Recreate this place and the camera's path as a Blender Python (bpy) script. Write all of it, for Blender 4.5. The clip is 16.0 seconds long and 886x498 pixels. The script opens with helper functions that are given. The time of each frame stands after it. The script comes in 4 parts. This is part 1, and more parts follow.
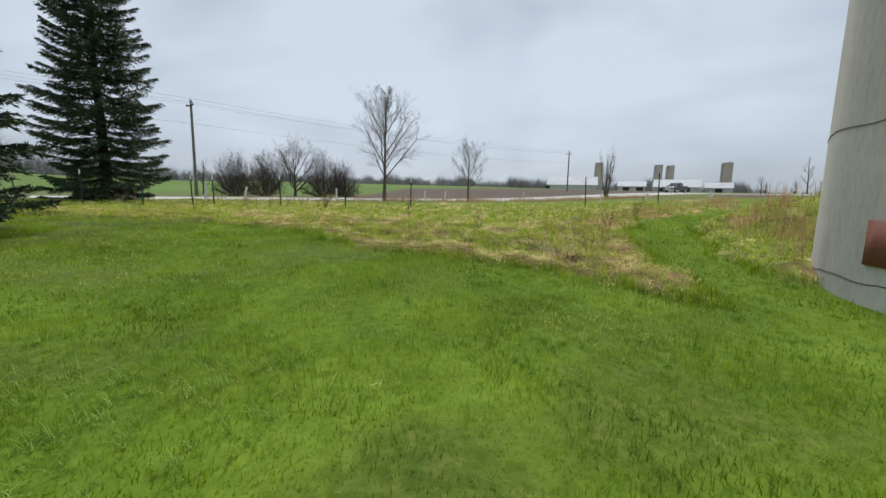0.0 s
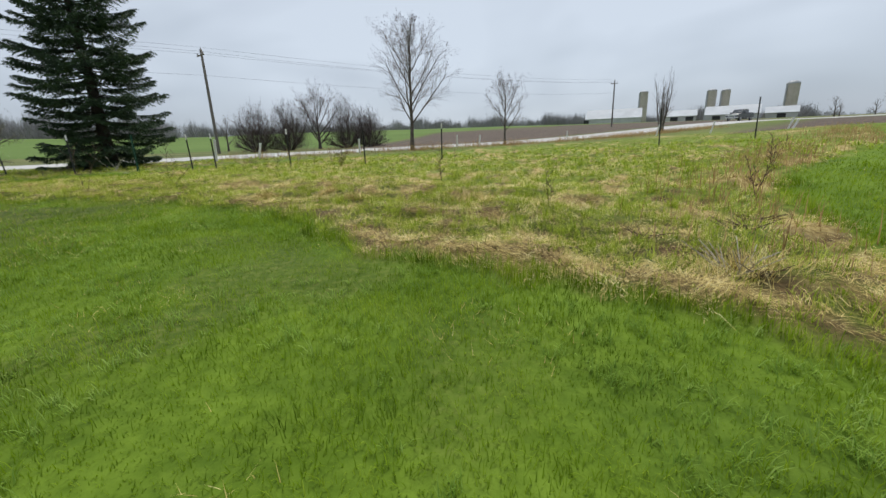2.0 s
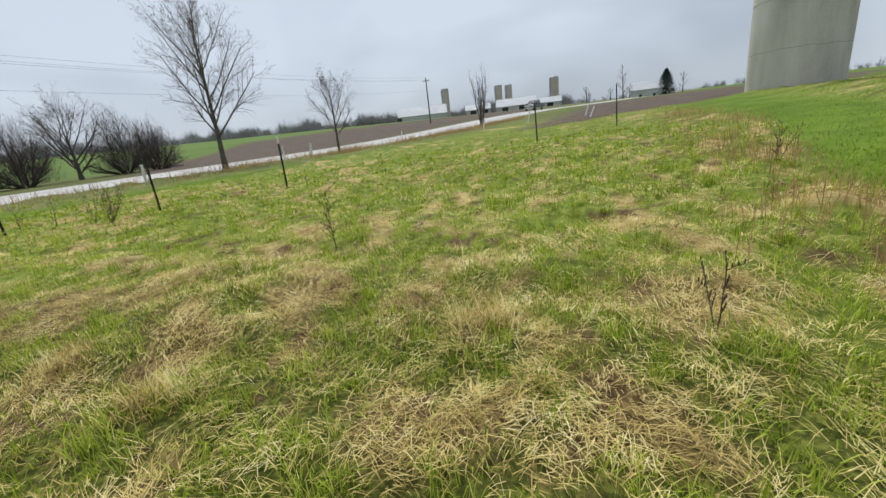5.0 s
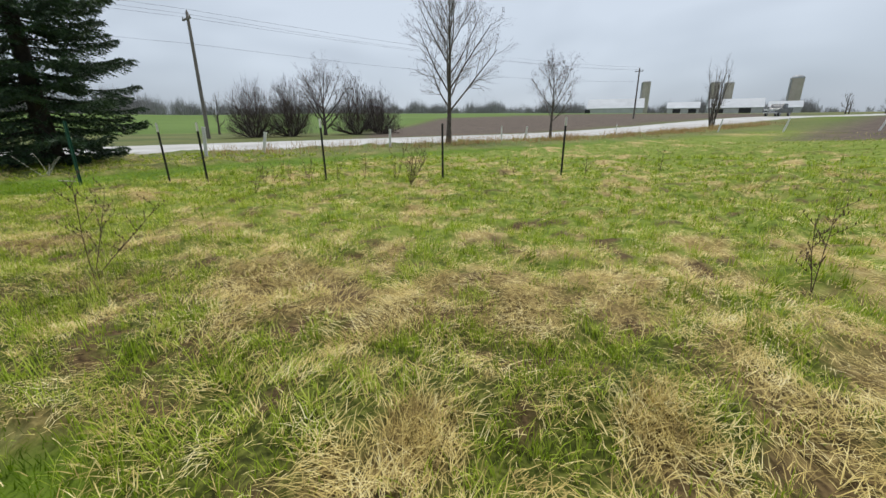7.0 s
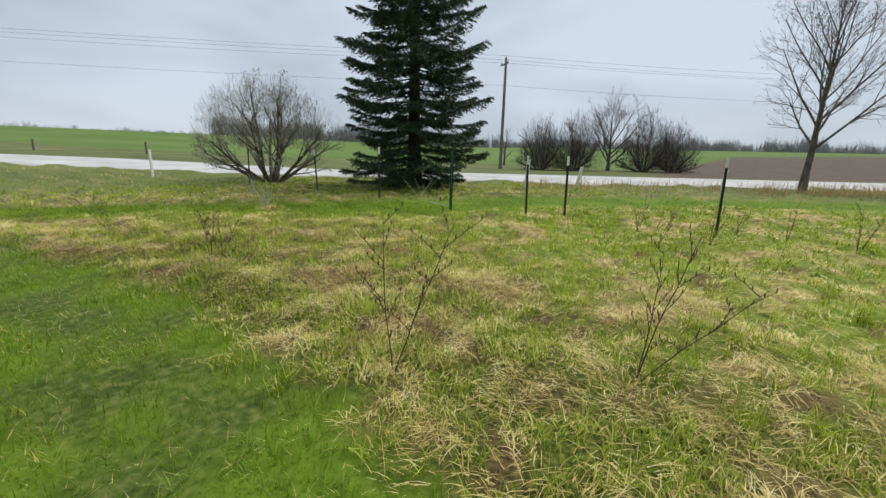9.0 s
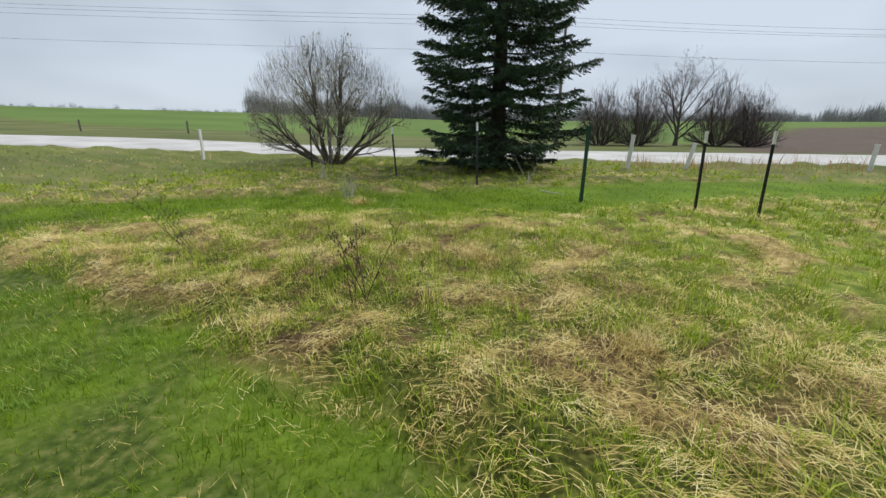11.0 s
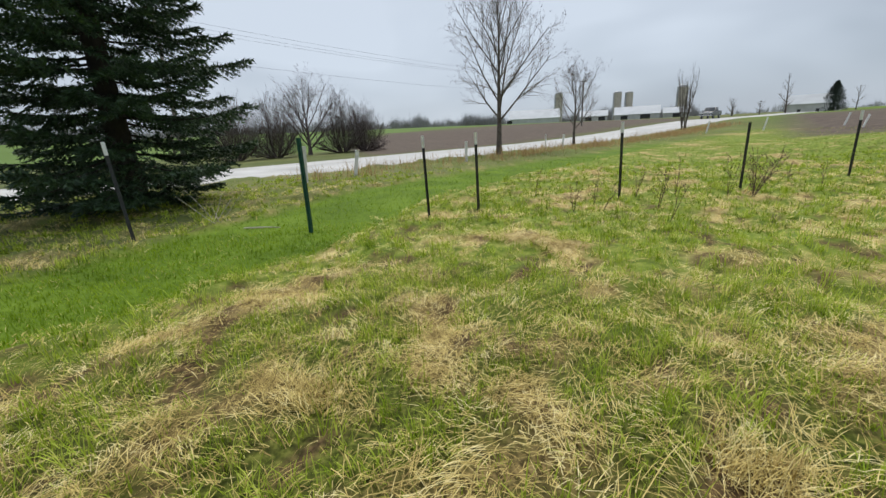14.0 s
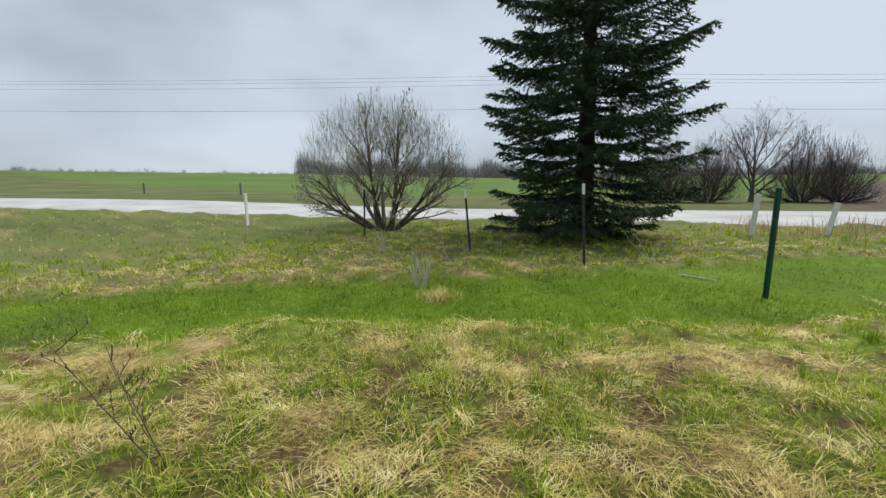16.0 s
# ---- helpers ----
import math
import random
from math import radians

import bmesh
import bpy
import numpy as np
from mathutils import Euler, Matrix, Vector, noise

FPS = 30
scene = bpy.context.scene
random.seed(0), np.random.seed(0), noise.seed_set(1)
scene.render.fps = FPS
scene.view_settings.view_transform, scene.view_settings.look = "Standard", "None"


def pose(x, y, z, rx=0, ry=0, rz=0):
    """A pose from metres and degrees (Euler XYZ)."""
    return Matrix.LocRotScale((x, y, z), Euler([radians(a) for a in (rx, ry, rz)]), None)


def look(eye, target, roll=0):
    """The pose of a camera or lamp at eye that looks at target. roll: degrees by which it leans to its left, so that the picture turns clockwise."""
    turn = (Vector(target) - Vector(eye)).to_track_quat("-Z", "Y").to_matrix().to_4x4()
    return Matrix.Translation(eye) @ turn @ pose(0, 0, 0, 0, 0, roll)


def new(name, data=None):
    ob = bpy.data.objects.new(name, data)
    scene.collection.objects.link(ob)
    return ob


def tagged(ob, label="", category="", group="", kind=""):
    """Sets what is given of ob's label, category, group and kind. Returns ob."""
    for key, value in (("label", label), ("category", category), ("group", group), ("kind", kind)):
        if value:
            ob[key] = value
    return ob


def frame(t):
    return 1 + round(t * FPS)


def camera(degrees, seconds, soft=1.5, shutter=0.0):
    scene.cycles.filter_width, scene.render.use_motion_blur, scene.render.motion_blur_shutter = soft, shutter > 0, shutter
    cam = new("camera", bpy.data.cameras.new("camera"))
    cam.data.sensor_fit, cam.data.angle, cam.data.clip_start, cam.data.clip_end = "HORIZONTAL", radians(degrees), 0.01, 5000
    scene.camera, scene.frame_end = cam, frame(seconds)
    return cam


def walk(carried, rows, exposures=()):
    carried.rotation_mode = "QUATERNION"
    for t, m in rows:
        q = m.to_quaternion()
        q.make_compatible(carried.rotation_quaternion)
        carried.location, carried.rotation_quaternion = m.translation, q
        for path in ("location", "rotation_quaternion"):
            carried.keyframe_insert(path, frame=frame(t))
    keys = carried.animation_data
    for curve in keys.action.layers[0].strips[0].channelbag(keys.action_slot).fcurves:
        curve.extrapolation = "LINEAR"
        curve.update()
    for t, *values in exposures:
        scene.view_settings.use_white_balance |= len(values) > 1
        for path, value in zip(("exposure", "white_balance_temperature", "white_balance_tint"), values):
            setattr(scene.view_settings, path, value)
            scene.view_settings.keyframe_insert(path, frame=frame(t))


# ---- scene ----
cam = camera(95.2, 16.0)
PATH = [
    (0, (-1.344, 1.828, 0.857), (-1.196, 3.804, 0.581), 1.1),
    (0.5, (-1.305, 2.576, 0.912), (-1.464, 4.543, 0.589), -1.1),
    (1, (-1.266, 3.34, 0.976), (-1.524, 5.278, 0.555), -3.3),
    (1.5, (-1.375, 4.049, 1.01), (-1.602, 5.97, 0.501), -2.9),
    (2, (-1.372, 4.801, 1.03), (-1.395, 6.727, 0.491), -2.1),
    (2.5, (-1.367, 5.574, 1.065), (-1.132, 7.486, 0.527), 0.2),
    (3, (-1.361, 6.351, 1.125), (-1.022, 8.244, 0.573), 1.3),
    (5.5, (-2.612, 9.647, 1.384), (-1.842, 11.391, 0.778), -7.4),
    (6, (-3.266, 10.068, 1.408), (-2.633, 11.857, 0.777), -4.2),
    (6.5, (-3.924, 10.431, 1.417), (-3.64, 12.297, 0.757), -3.6),
    (7, (-4.614, 10.782, 1.443), (-4.594, 12.688, 0.837), -0.4),
    (7.5, (-5.344, 11.062, 1.454), (-5.558, 12.956, 0.849), 0.8),
    (8, (-6.123, 11.349, 1.466), (-6.624, 13.173, 0.816), 1.9),
    (8.5, (-6.922, 11.554, 1.453), (-7.579, 13.366, 0.918), -0.3),
    (9, (-7.619, 11.748, 1.449), (-8.681, 13.379, 0.985), 1.4),
    (9.5, (-8.374, 11.819, 1.516), (-9.509, 13.362, 0.941), 3.5),
    (12, (-11.45, 12.973, 1.402), (-12.532, 14.56, 0.844), -4.0),
    (12.5, (-11.727, 13.263, 1.442), (-12.055, 15.143, 0.846), -3.5),
    (13, (-11.938, 13.579, 1.46), (-11.93, 15.512, 0.944), -7.5),
    (13.5, (-12.164, 13.833, 1.476), (-11.895, 15.758, 1.005), -7.7),
    (14, (-12.335, 13.94, 1.449), (-11.969, 15.828, 0.899), -2.8),
    (14.5, (-12.4, 13.93, 1.471), (-11.955, 15.817, 0.98), 1.1),
    (15, (-12.458, 13.956, 1.491), (-12.191, 15.894, 1.076), -0.8),
    (15.5, (-12.698, 13.874, 1.502), (-13.332, 15.737, 1.145), -0.7),
    (16, (-12.825, 13.701, 1.547), (-14.159, 15.158, 1.233), -0.2),
]
walk(cam, [(t, look(eye, target, roll)) for t, eye, target, roll in PATH], [(0, 0.85), (16, 0.85)])

# ---- world, sun, exposure ----
world = bpy.data.worlds.new("overcast_sky")
scene.world = world
world.use_nodes = True
wn, wl = world.node_tree.nodes, world.node_tree.links
wn.clear()
w_out = wn.new("ShaderNodeOutputWorld")
w_bg = wn.new("ShaderNodeBackground")
w_sky = wn.new("ShaderNodeTexSky")
w_sky.sky_type, w_sky.sun_disc = "NISHITA", False
w_sky.sun_elevation, w_sky.sun_rotation = radians(62), radians(15)
w_co = wn.new("ShaderNodeTexCoord")
w_map = wn.new("ShaderNodeMapping")
w_map.inputs["Scale"].default_value = (1.0, 1.0, 2.2)
w_noise = wn.new("ShaderNodeTexNoise")
w_noise.inputs["Scale"].default_value, w_noise.inputs["Detail"].default_value = 1.7, 3.0
w_noise.inputs["Roughness"].default_value, w_noise.inputs["Distortion"].default_value = 0.5, 0.25
w_ramp = wn.new("ShaderNodeValToRGB")
w_ramp.color_ramp.elements[0].position, w_ramp.color_ramp.elements[0].color = 0.36, (0.415, 0.475, 0.555, 1)
w_ramp.color_ramp.elements[1].position, w_ramp.color_ramp.elements[1].color = 0.62, (0.645, 0.72, 0.82, 1)
w_scale = wn.new("ShaderNodeVectorMath")
w_scale.operation = "SCALE"
w_scale.inputs["Scale"].default_value = 0.09
w_mix = wn.new("ShaderNodeMix")
w_mix.data_type = "RGBA"
w_mix.inputs[0].default_value = 0.9
wl.new(w_co.outputs["Generated"], w_map.inputs["Vector"])
wl.new(w_map.outputs["Vector"], w_noise.inputs["Vector"])
wl.new(w_noise.outputs["Fac"], w_ramp.inputs["Fac"])
wl.new(w_sky.outputs["Color"], w_scale.inputs[0])
wl.new(w_scale.outputs["Vector"], w_mix.inputs[6])
wl.new(w_ramp.outputs["Color"], w_mix.inputs[7])
wl.new(w_mix.outputs[2], w_bg.inputs["Color"])
w_bg.inputs["Strength"].default_value = 0.575
wl.new(w_bg.outputs["Background"], w_out.inputs["Surface"])

sun = new("sun", bpy.data.lights.new("sun", "SUN"))
sun.data.energy, sun.data.angle, sun.data.color = 1.5, radians(22), (1.0, 0.97, 0.93)
sun.matrix_world = look((0, 26, 30), (-4, 11, 0))


# ---- materials ----
def material(name, colours, scale=3.0, fine=40.0, rough=0.85, bump=0.3, island=0.0, per_object=0.0, metal=0.0, stretch=(1, 1, 1), depth=0.02, thin=0.0):
    """Coarse and fine noise over world position, through a ramp of colours; island and per_object vary it from piece to piece."""
    m = bpy.data.materials.new(name)
    m.use_nodes = True
    n, l = m.node_tree.nodes, m.node_tree.links
    b = n["Principled BSDF"]
    b.inputs["Roughness"].default_value, b.inputs["Metallic"].default_value = rough, metal
    if thin:
        b.inputs["Specular IOR Level"].default_value = 0.15
    g = n.new("ShaderNodeNewGeometry")
    mp = n.new("ShaderNodeMapping")
    mp.inputs["Scale"].default_value = stretch
    l.new(g.outputs["Position"], mp.inputs["Vector"])
    a, f = n.new("ShaderNodeTexNoise"), n.new("ShaderNodeTexNoise")
    a.inputs["Scale"].default_value, a.inputs["Detail"].default_value = scale, 6.0
    f.inputs["Scale"].default_value, f.inputs["Detail"].default_value = fine, 4.0
    l.new(mp.outputs["Vector"], a.inputs["Vector"])
    l.new(mp.outputs["Vector"], f.inputs["Vector"])
    s = n.new("ShaderNodeMath")
    s.operation = "MULTIPLY_ADD"
    s.inputs[1].default_value = 0.35
    l.new(f.outputs["Fac"], s.inputs[0])
    l.new(a.outputs["Fac"], s.inputs[2])
    last = s
    if island:
        k = n.new("ShaderNodeMath")
        k.operation = "MULTIPLY_ADD"
        k.inputs[1].default_value = island
        l.new(g.outputs["Random Per Island"], k.inputs[0])
        l.new(last.outputs[0], k.inputs[2])
        last = k
    if per_object:
        o = n.new("ShaderNodeObjectInfo")
        k = n.new("ShaderNodeMath")
        k.operation = "MULTIPLY_ADD"
        k.inputs[1].default_value = per_object
        l.new(o.outputs["Random"], k.inputs[0])
        l.new(last.outputs[0], k.inputs[2])
        last = k
    r = n.new("ShaderNodeValToRGB")
    lo, hi = 0.45, 0.92 + island + per_object
    e = r.color_ramp.elements
    while len(e) < len(colours):
        e.new(0.5)
    for i, c in enumerate(colours):
        e[i].position = min(1.0, (lo + (hi - lo) * i / max(1, len(colours) - 1)) / 1.6)
        e[i].color = (*c, 1)
    d = n.new("ShaderNodeMath")
    d.operation = "DIVIDE"
    d.inputs[1].default_value = 1.6
    l.new(last.outputs[0], d.inputs[0])
    l.new(d.outputs[0], r.inputs["Fac"])
    l.new(r.outputs["Color"], b.inputs["Base Color"])
    if thin:
        tr, mx = n.new("ShaderNodeBsdfTranslucent"), n.new("ShaderNodeMixShader")
        mx.inputs[0].default_value = thin
        l.new(r.outputs["Color"], tr.inputs["Color"])
        l.new(b.outputs["BSDF"], mx.inputs[1])
        l.new(tr.outputs["BSDF"], mx.inputs[2])
        l.new(mx.outputs["Shader"], n["Material Output"].inputs["Surface"])
    if bump:
        bm_ = n.new("ShaderNodeBump")
        bm_.inputs["Strength"].default_value, bm_.inputs["Distance"].default_value = bump, depth
        l.new(s.outputs[0], bm_.inputs["Height"])
        l.new(bm_.outputs["Normal"], b.inputs["Normal"])
    return m


M_lawn_blade = material("lawn_grass_blade", [(0.056, 0.10, 0.006), (0.112, 0.19, 0.007), (0.20, 0.31, 0.011), (0.31, 0.42, 0.032), (0.38, 0.46, 0.085)], 1.5, 7, 0.6, 0, island=0.2, thin=0.5)
M_tuft_blade = material("coarse_lawn_blade", [(0.14, 0.24, 0.03), (0.28, 0.42, 0.07), (0.46, 0.58, 0.17)], 1.6, 9, 0.55, 0, island=0.3, thin=0.5)
M_green_blade = material("tall_grass_blade", [(0.075, 0.115, 0.009), (0.21, 0.31, 0.016), (0.39, 0.50, 0.04), (0.58, 0.64, 0.11), (0.70, 0.70, 0.24)], 3.4, 12, 0.5, 0, island=0.36, thin=0.34)
M_far_blade = material("distant_grass_blade", [(0.08, 0.13, 0.009), (0.155, 0.225, 0.016), (0.255, 0.325, 0.04), (0.40, 0.42, 0.10)], 1.1, 9, 0.65, 0, island=0.3, thin=0.4)
M_straw = material("dead_straw", [(0.11, 0.07, 0.024), (0.36, 0.265, 0.088), (0.67, 0.53, 0.185), (0.82, 0.71, 0.35), (0.90, 0.82, 0.50)], 4.5, 14, 0.7, 0, island=0.34, thin=0.12)
M_tawny = material("tawny_dead_grass", [(0.22, 0.135, 0.06), (0.43, 0.29, 0.135), (0.60, 0.45, 0.24)], 1.6, 9, 0.8, 0, island=0.35, thin=0.45)
M_road = material("pale_gravel", [(0.39, 0.38, 0.36), (0.49, 0.48, 0.46), (0.58, 0.57, 0.55)], 0.5, 30, 0.95, 0.5)
M_bark = material("grey_brown_bark", [(0.055, 0.042, 0.034), (0.105, 0.085, 0.07), (0.16, 0.135, 0.115)], 6, 40, 0.9, 0.6)
M_twig = material("grey_twig", [(0.11, 0.095, 0.08), (0.17, 0.15, 0.13)], 3, 20, 0.9, 0)
M_willow_twig = material("willow_twig", [(0.16, 0.145, 0.11), (0.26, 0.24, 0.20)], 2, 15, 0.9, 0)
M_dark_twig = material("dark_brush_twig", [(0.072, 0.056, 0.052), (0.135, 0.108, 0.10)], 1, 8, 0.9, 0)
M_red_twig = material("reddish_weed_stem", [(0.075, 0.045, 0.03), (0.15, 0.095, 0.06)], 8, 60, 0.85, 0)
M_dark_bud = material("dark_red_bud", [(0.06, 0.038, 0.035), (0.13, 0.08, 0.07)], 3, 20, 0.7, 0, island=0.3)
M_bud = material("pale_willow_catkin", [(0.28, 0.27, 0.19), (0.46, 0.45, 0.36)], 3, 20, 0.8, 0, island=0.3)
M_needle = material("spruce_needle", [(0.010, 0.026, 0.010), (0.020, 0.052, 0.018), (0.075, 0.135, 0.038)], 1.5, 12, 0.55, 0, island=0.35)
M_spruce_bark = material("spruce_bark", [(0.025, 0.020, 0.016), (0.06, 0.047, 0.038)], 6, 40, 0.95, 0.6)
M_concrete = material("weathered_concrete", [(0.35, 0.33, 0.30), (0.50, 0.475, 0.435), (0.60, 0.58, 0.535)], 0.9, 25, 0.92, 0.35, stretch=(1, 1, 0.25))
M_joint = material("dark_concrete_joint", [(0.10, 0.09, 0.08), (0.16, 0.15, 0.13)], 4, 30, 0.95, 0.3)
M_rust = material("rusty_red_steel", [(0.15, 0.045, 0.03), (0.24, 0.08, 0.055)], 4, 40, 0.7, 0.3)
M_white = material("chalky_white_paint", [(0.66, 0.65, 0.62), (0.80, 0.80, 0.78)], 8, 60, 0.6, 0.15)
M_black_post = material("black_painted_steel", [(0.010, 0.011, 0.011), (0.026, 0.028, 0.026)], 12, 90, 0.55, 0.2)
M_green_post = material("green_painted_steel", [(0.006, 0.055, 0.035), (0.012, 0.095, 0.06)], 10, 80, 0.5, 0.2)
M_pole = material("weathered_utility_pole_wood", [(0.13, 0.115, 0.10), (0.22, 0.20, 0.175)], 5, 40, 0.9, 0.4, stretch=(1, 1, 0.15))
M_wire = material("grey_wire", [(0.10, 0.10, 0.105), (0.14, 0.14, 0.15)], 1, 4, 0.6, 0)
M_ceramic = material("glazed_insulator", [(0.20, 0.17, 0.15), (0.30, 0.27, 0.25)], 5, 30, 0.3, 0)
M_roof = material("pale_metal_roof", [(0.42, 0.44, 0.46), (0.54, 0.56, 0.58)], 0.15, 3, 0.7, 0.1)
M_barn = material("white_barn_siding", [(0.44, 0.44, 0.43), (0.58, 0.58, 0.56)], 0.3, 4, 0.8, 0.1)
M_shade = material("barn_opening_shade", [(0.02, 0.02, 0.022), (0.045, 0.045, 0.048)], 0.5, 4, 0.8, 0)
M_silo_far = material("tan_stave_silo", [(0.36, 0.325, 0.265), (0.48, 0.44, 0.37)], 0.2, 3, 0.9, 0.2)
M_dome = material("galvanised_dome", [(0.30, 0.31, 0.32), (0.40, 0.41, 0.42)], 0.3, 5, 0.6, 0.1)
# far woods: distance haze is put into this lighter grey base colour
M_hazed_woods = material("haze_paled_far_woods", [(0.19, 0.185, 0.19), (0.32, 0.31, 0.315)], 0.03, 0.3, 0.95, 0, island=0.25)
M_fir = material("dark_far_conifer", [(0.018, 0.03, 0.024), (0.04, 0.055, 0.042)], 0.3, 3, 0.8, 0, island=0.2)
M_truck = material("dark_blue_black_car_paint", [(0.008, 0.011, 0.014), (0.014, 0.018, 0.022)], 1, 10, 0.22, 0)
M_tyre = material("black_rubber", [(0.012, 0.012, 0.012), (0.025, 0.025, 0.025)], 10, 80, 0.85, 0.2)
M_glass = material("tinted_car_glass", [(0.03, 0.035, 0.04), (0.04, 0.045, 0.05)], 1, 5, 0.05, 0)
M_chrome = material("bright_metal", [(0.55, 0.55, 0.56), (0.68, 0.68, 0.69)], 3, 30, 0.2, 0, metal=1.0)
M_lamp = material("clear_lamp_lens", [(0.70, 0.70, 0.68), (0.80, 0.80, 0.78)], 3, 30, 0.15, 0)
M_wood_dead = material("bleached_dead_wood", [(0.40, 0.36, 0.29), (0.58, 0.54, 0.46)], 6, 50, 0.9, 0.3)


# ---- the lie of the land ----
def smooth(a, b, v):
    v = np.clip((np.asarray(v, float) - a) / (b - a), 0, 1)
    return v * v * (3 - 2 * v)


ROAD = [(-420, -222.6), (-120, -33.6), (-38.9, 17.5), (5, 45.2), (60, 79.9), (140, 130), (300, 231)]
ROAD_WIDTH = 7.8
CREST = [(-180, 1.4), (-60, 1.4), (-30, 0.75), (10, 0.6), (35, 0.3), (90, 0.3), (180, 0.8)]


def land(x, y):
    """Height of the ground."""
    x, y = np.asarray(x, float), np.asarray(y, float)
    z = -0.62 * (1 - smooth(-3, 14, y))
    z = z + np.minimum(0.045 * np.maximum(0, x - 0.5) * smooth(0.5, 4, x), 1.1) * (1 - smooth(24, 36, y))
    z = z + 0.62 * np.exp(-((x - 7.6) ** 2 + (y - 10.0) ** 2) / 3.6)
    r, az = np.hypot(x + 8, y - 13), np.degrees(np.arctan2(x + 8, y - 13))
    el = np.interp(az, [c[0] for c in CREST], [c[1] for c in CREST])
    z = z + 0.55 * smooth(14, 48, r) * smooth(45, 75, -az) * (az < 0) * (y > -40)
    s = (x - 5) * 0.846 + (y - 45) * 0.533
    z = z + 1.5 * smooth(0, 60, s) * smooth(30, 44, y)
    z = z - 1.7 * np.exp(-((x - 205) ** 2 + (y - 186) ** 2) / 55.0 ** 2)
    rise = np.tan(np.radians(el)) * np.minimum(r, 420) + 1.45
    z = z + rise * smooth(55, 330, r)
    return z


def inside(px, py, poly):
    """Signed distance to a polygon, positive inside."""
    px, py = np.asarray(px, float), np.asarray(py, float)
    best, odd = np.full(px.shape, 1e9), np.zeros(px.shape, bool)
    for (x0, y0), (x1, y1) in zip(poly, poly[1:] + poly[:1]):
        ex, ey = x1 - x0, y1 - y0
        k = np.clip(((px - x0) * ex + (py - y0) * ey) / (ex * ex + ey * ey), 0, 1)
        best = np.minimum(best, np.hypot(px - x0 - k * ex, py - y0 - k * ey))
        cross = (y0 > py) != (y1 > py)
        odd ^= cross & (px < ex * (py - y0) / (ey if ey else 1e-9) + x0)
    return np.where(odd, best, -best)


def along(px, py, line):
    """Distance to a line of points."""
    best = np.full(np.shape(px), 1e9)
    for (x0, y0), (x1, y1) in zip(line, line[1:]):
        ex, ey = x1 - x0, y1 - y0
        k = np.clip(((px - x0) * ex + (py - y0) * ey) / (ex * ex + ey * ey), 0, 1)
        best = np.minimum(best, np.hypot(px - x0 - k * ex, py - y0 - k * ey))
    return best


PATCH = [(-18.6, 12.6), (-16.2, 12.9), (-14.2, 13.3), (-11.8, 13.55), (-8.5, 12.9), (-6.5, 12.2), (-4.6, 11.4), (-3.3, 10.3), (-2.2, 9.0), (-0.7, 8.1), (0.6, 7.1),
         (1.9, 5.7), (2.6, 8.5), (3.5, 10.8), (5, 12.2), (7, 13.6), (10, 15.5), (18, 24), (36, 40), (60, 62), (36, 53), (9, 38.6), (3, 34), (-3, 29.5), (-8, 25.5),
         (-11, 22.5), (-12.5, 19.9), (-14.6, 17.6), (-15.6, 16.9), (-17, 15.7), (-17.5, 14.7)]
VERGE = [(-120, -40), (-60, -4), (-30, 9.5), (-20.7, 13.6), (-19.8, 15.3), (-18.2, 17.2), (-15.7, 20.2), (-14, 23), (-12.5, 25.5), (-8, 29), (-2, 33),
         (8, 40), (30, 50), (60, 78), (30, 62), (5, 46), (-39, 18), (-120, -33)]
BANK = [(3.2, 6.6), (3.7, 8.2), (4.9, 10.2), (7, 11.2), (10, 12.2), (14, 15), (24, 24), (44, 40), (70, 40), (40, 10), (10, 3), (5, 3.5)]
STROLL = [(-1.3, 1.0), (-1.4, 6.3), (-2.6, 9.6), (-4.6, 10.8), (-8.4, 11.8), (-11.5, 13.0), (-12.8, 13.9)]


def wobble(x, y, s, seed):
    """Cheap smooth noise between -1 and 1."""
    rng = np.random.RandomState(seed)
    v = 0
    for k in range(7):
        a, f, p = rng.uniform(0, 6.283), rng.uniform(0.5, 1.7) / s, rng.uniform(0, 6.283)
        v = v + np.sin(6.283 * f * (x * np.cos(a) + y * np.sin(a)) + p)
    return v / 4.2


def patchy(x, y, size, seed, octaves=3):
    """Patches without a beat: smoothed random values on a lattice, about -1 to 1."""
    x, y = np.asarray(x, float), np.asarray(y, float)
    v, gain = 0.0, 1.0
    for k in range(octaves):
        u, w = x / size + 17.3 * k + seed, y / size - 9.1 * k + seed * 0.7
        iu, iw = np.floor(u).astype(np.int64), np.floor(w).astype(np.int64)
        fu, fw = u - iu, w - iw
        fu, fw = fu * fu * (3 - 2 * fu), fw * fw * (3 - 2 * fw)

        def corner(a, b):
            h = (a * 374761393 + b * 668265263 + (seed * 101 + k) * 974711) & 0xFFFFFFFF
            h = ((h ^ (h >> 13)) * 1274126177) & 0xFFFFFFFF
            return ((h ^ (h >> 16)) & 0xFFFFFF) / 8388608.0 - 1
        lo = corner(iu, iw) * (1 - fu) + corner(iu + 1, iw) * fu
        hi = corner(iu, iw + 1) * (1 - fu) + corner(iu + 1, iw + 1) * fu
        v = v + gain * (lo * (1 - fw) + hi * fw)
        gain, size = gain * 0.55, size * 0.5
    return v


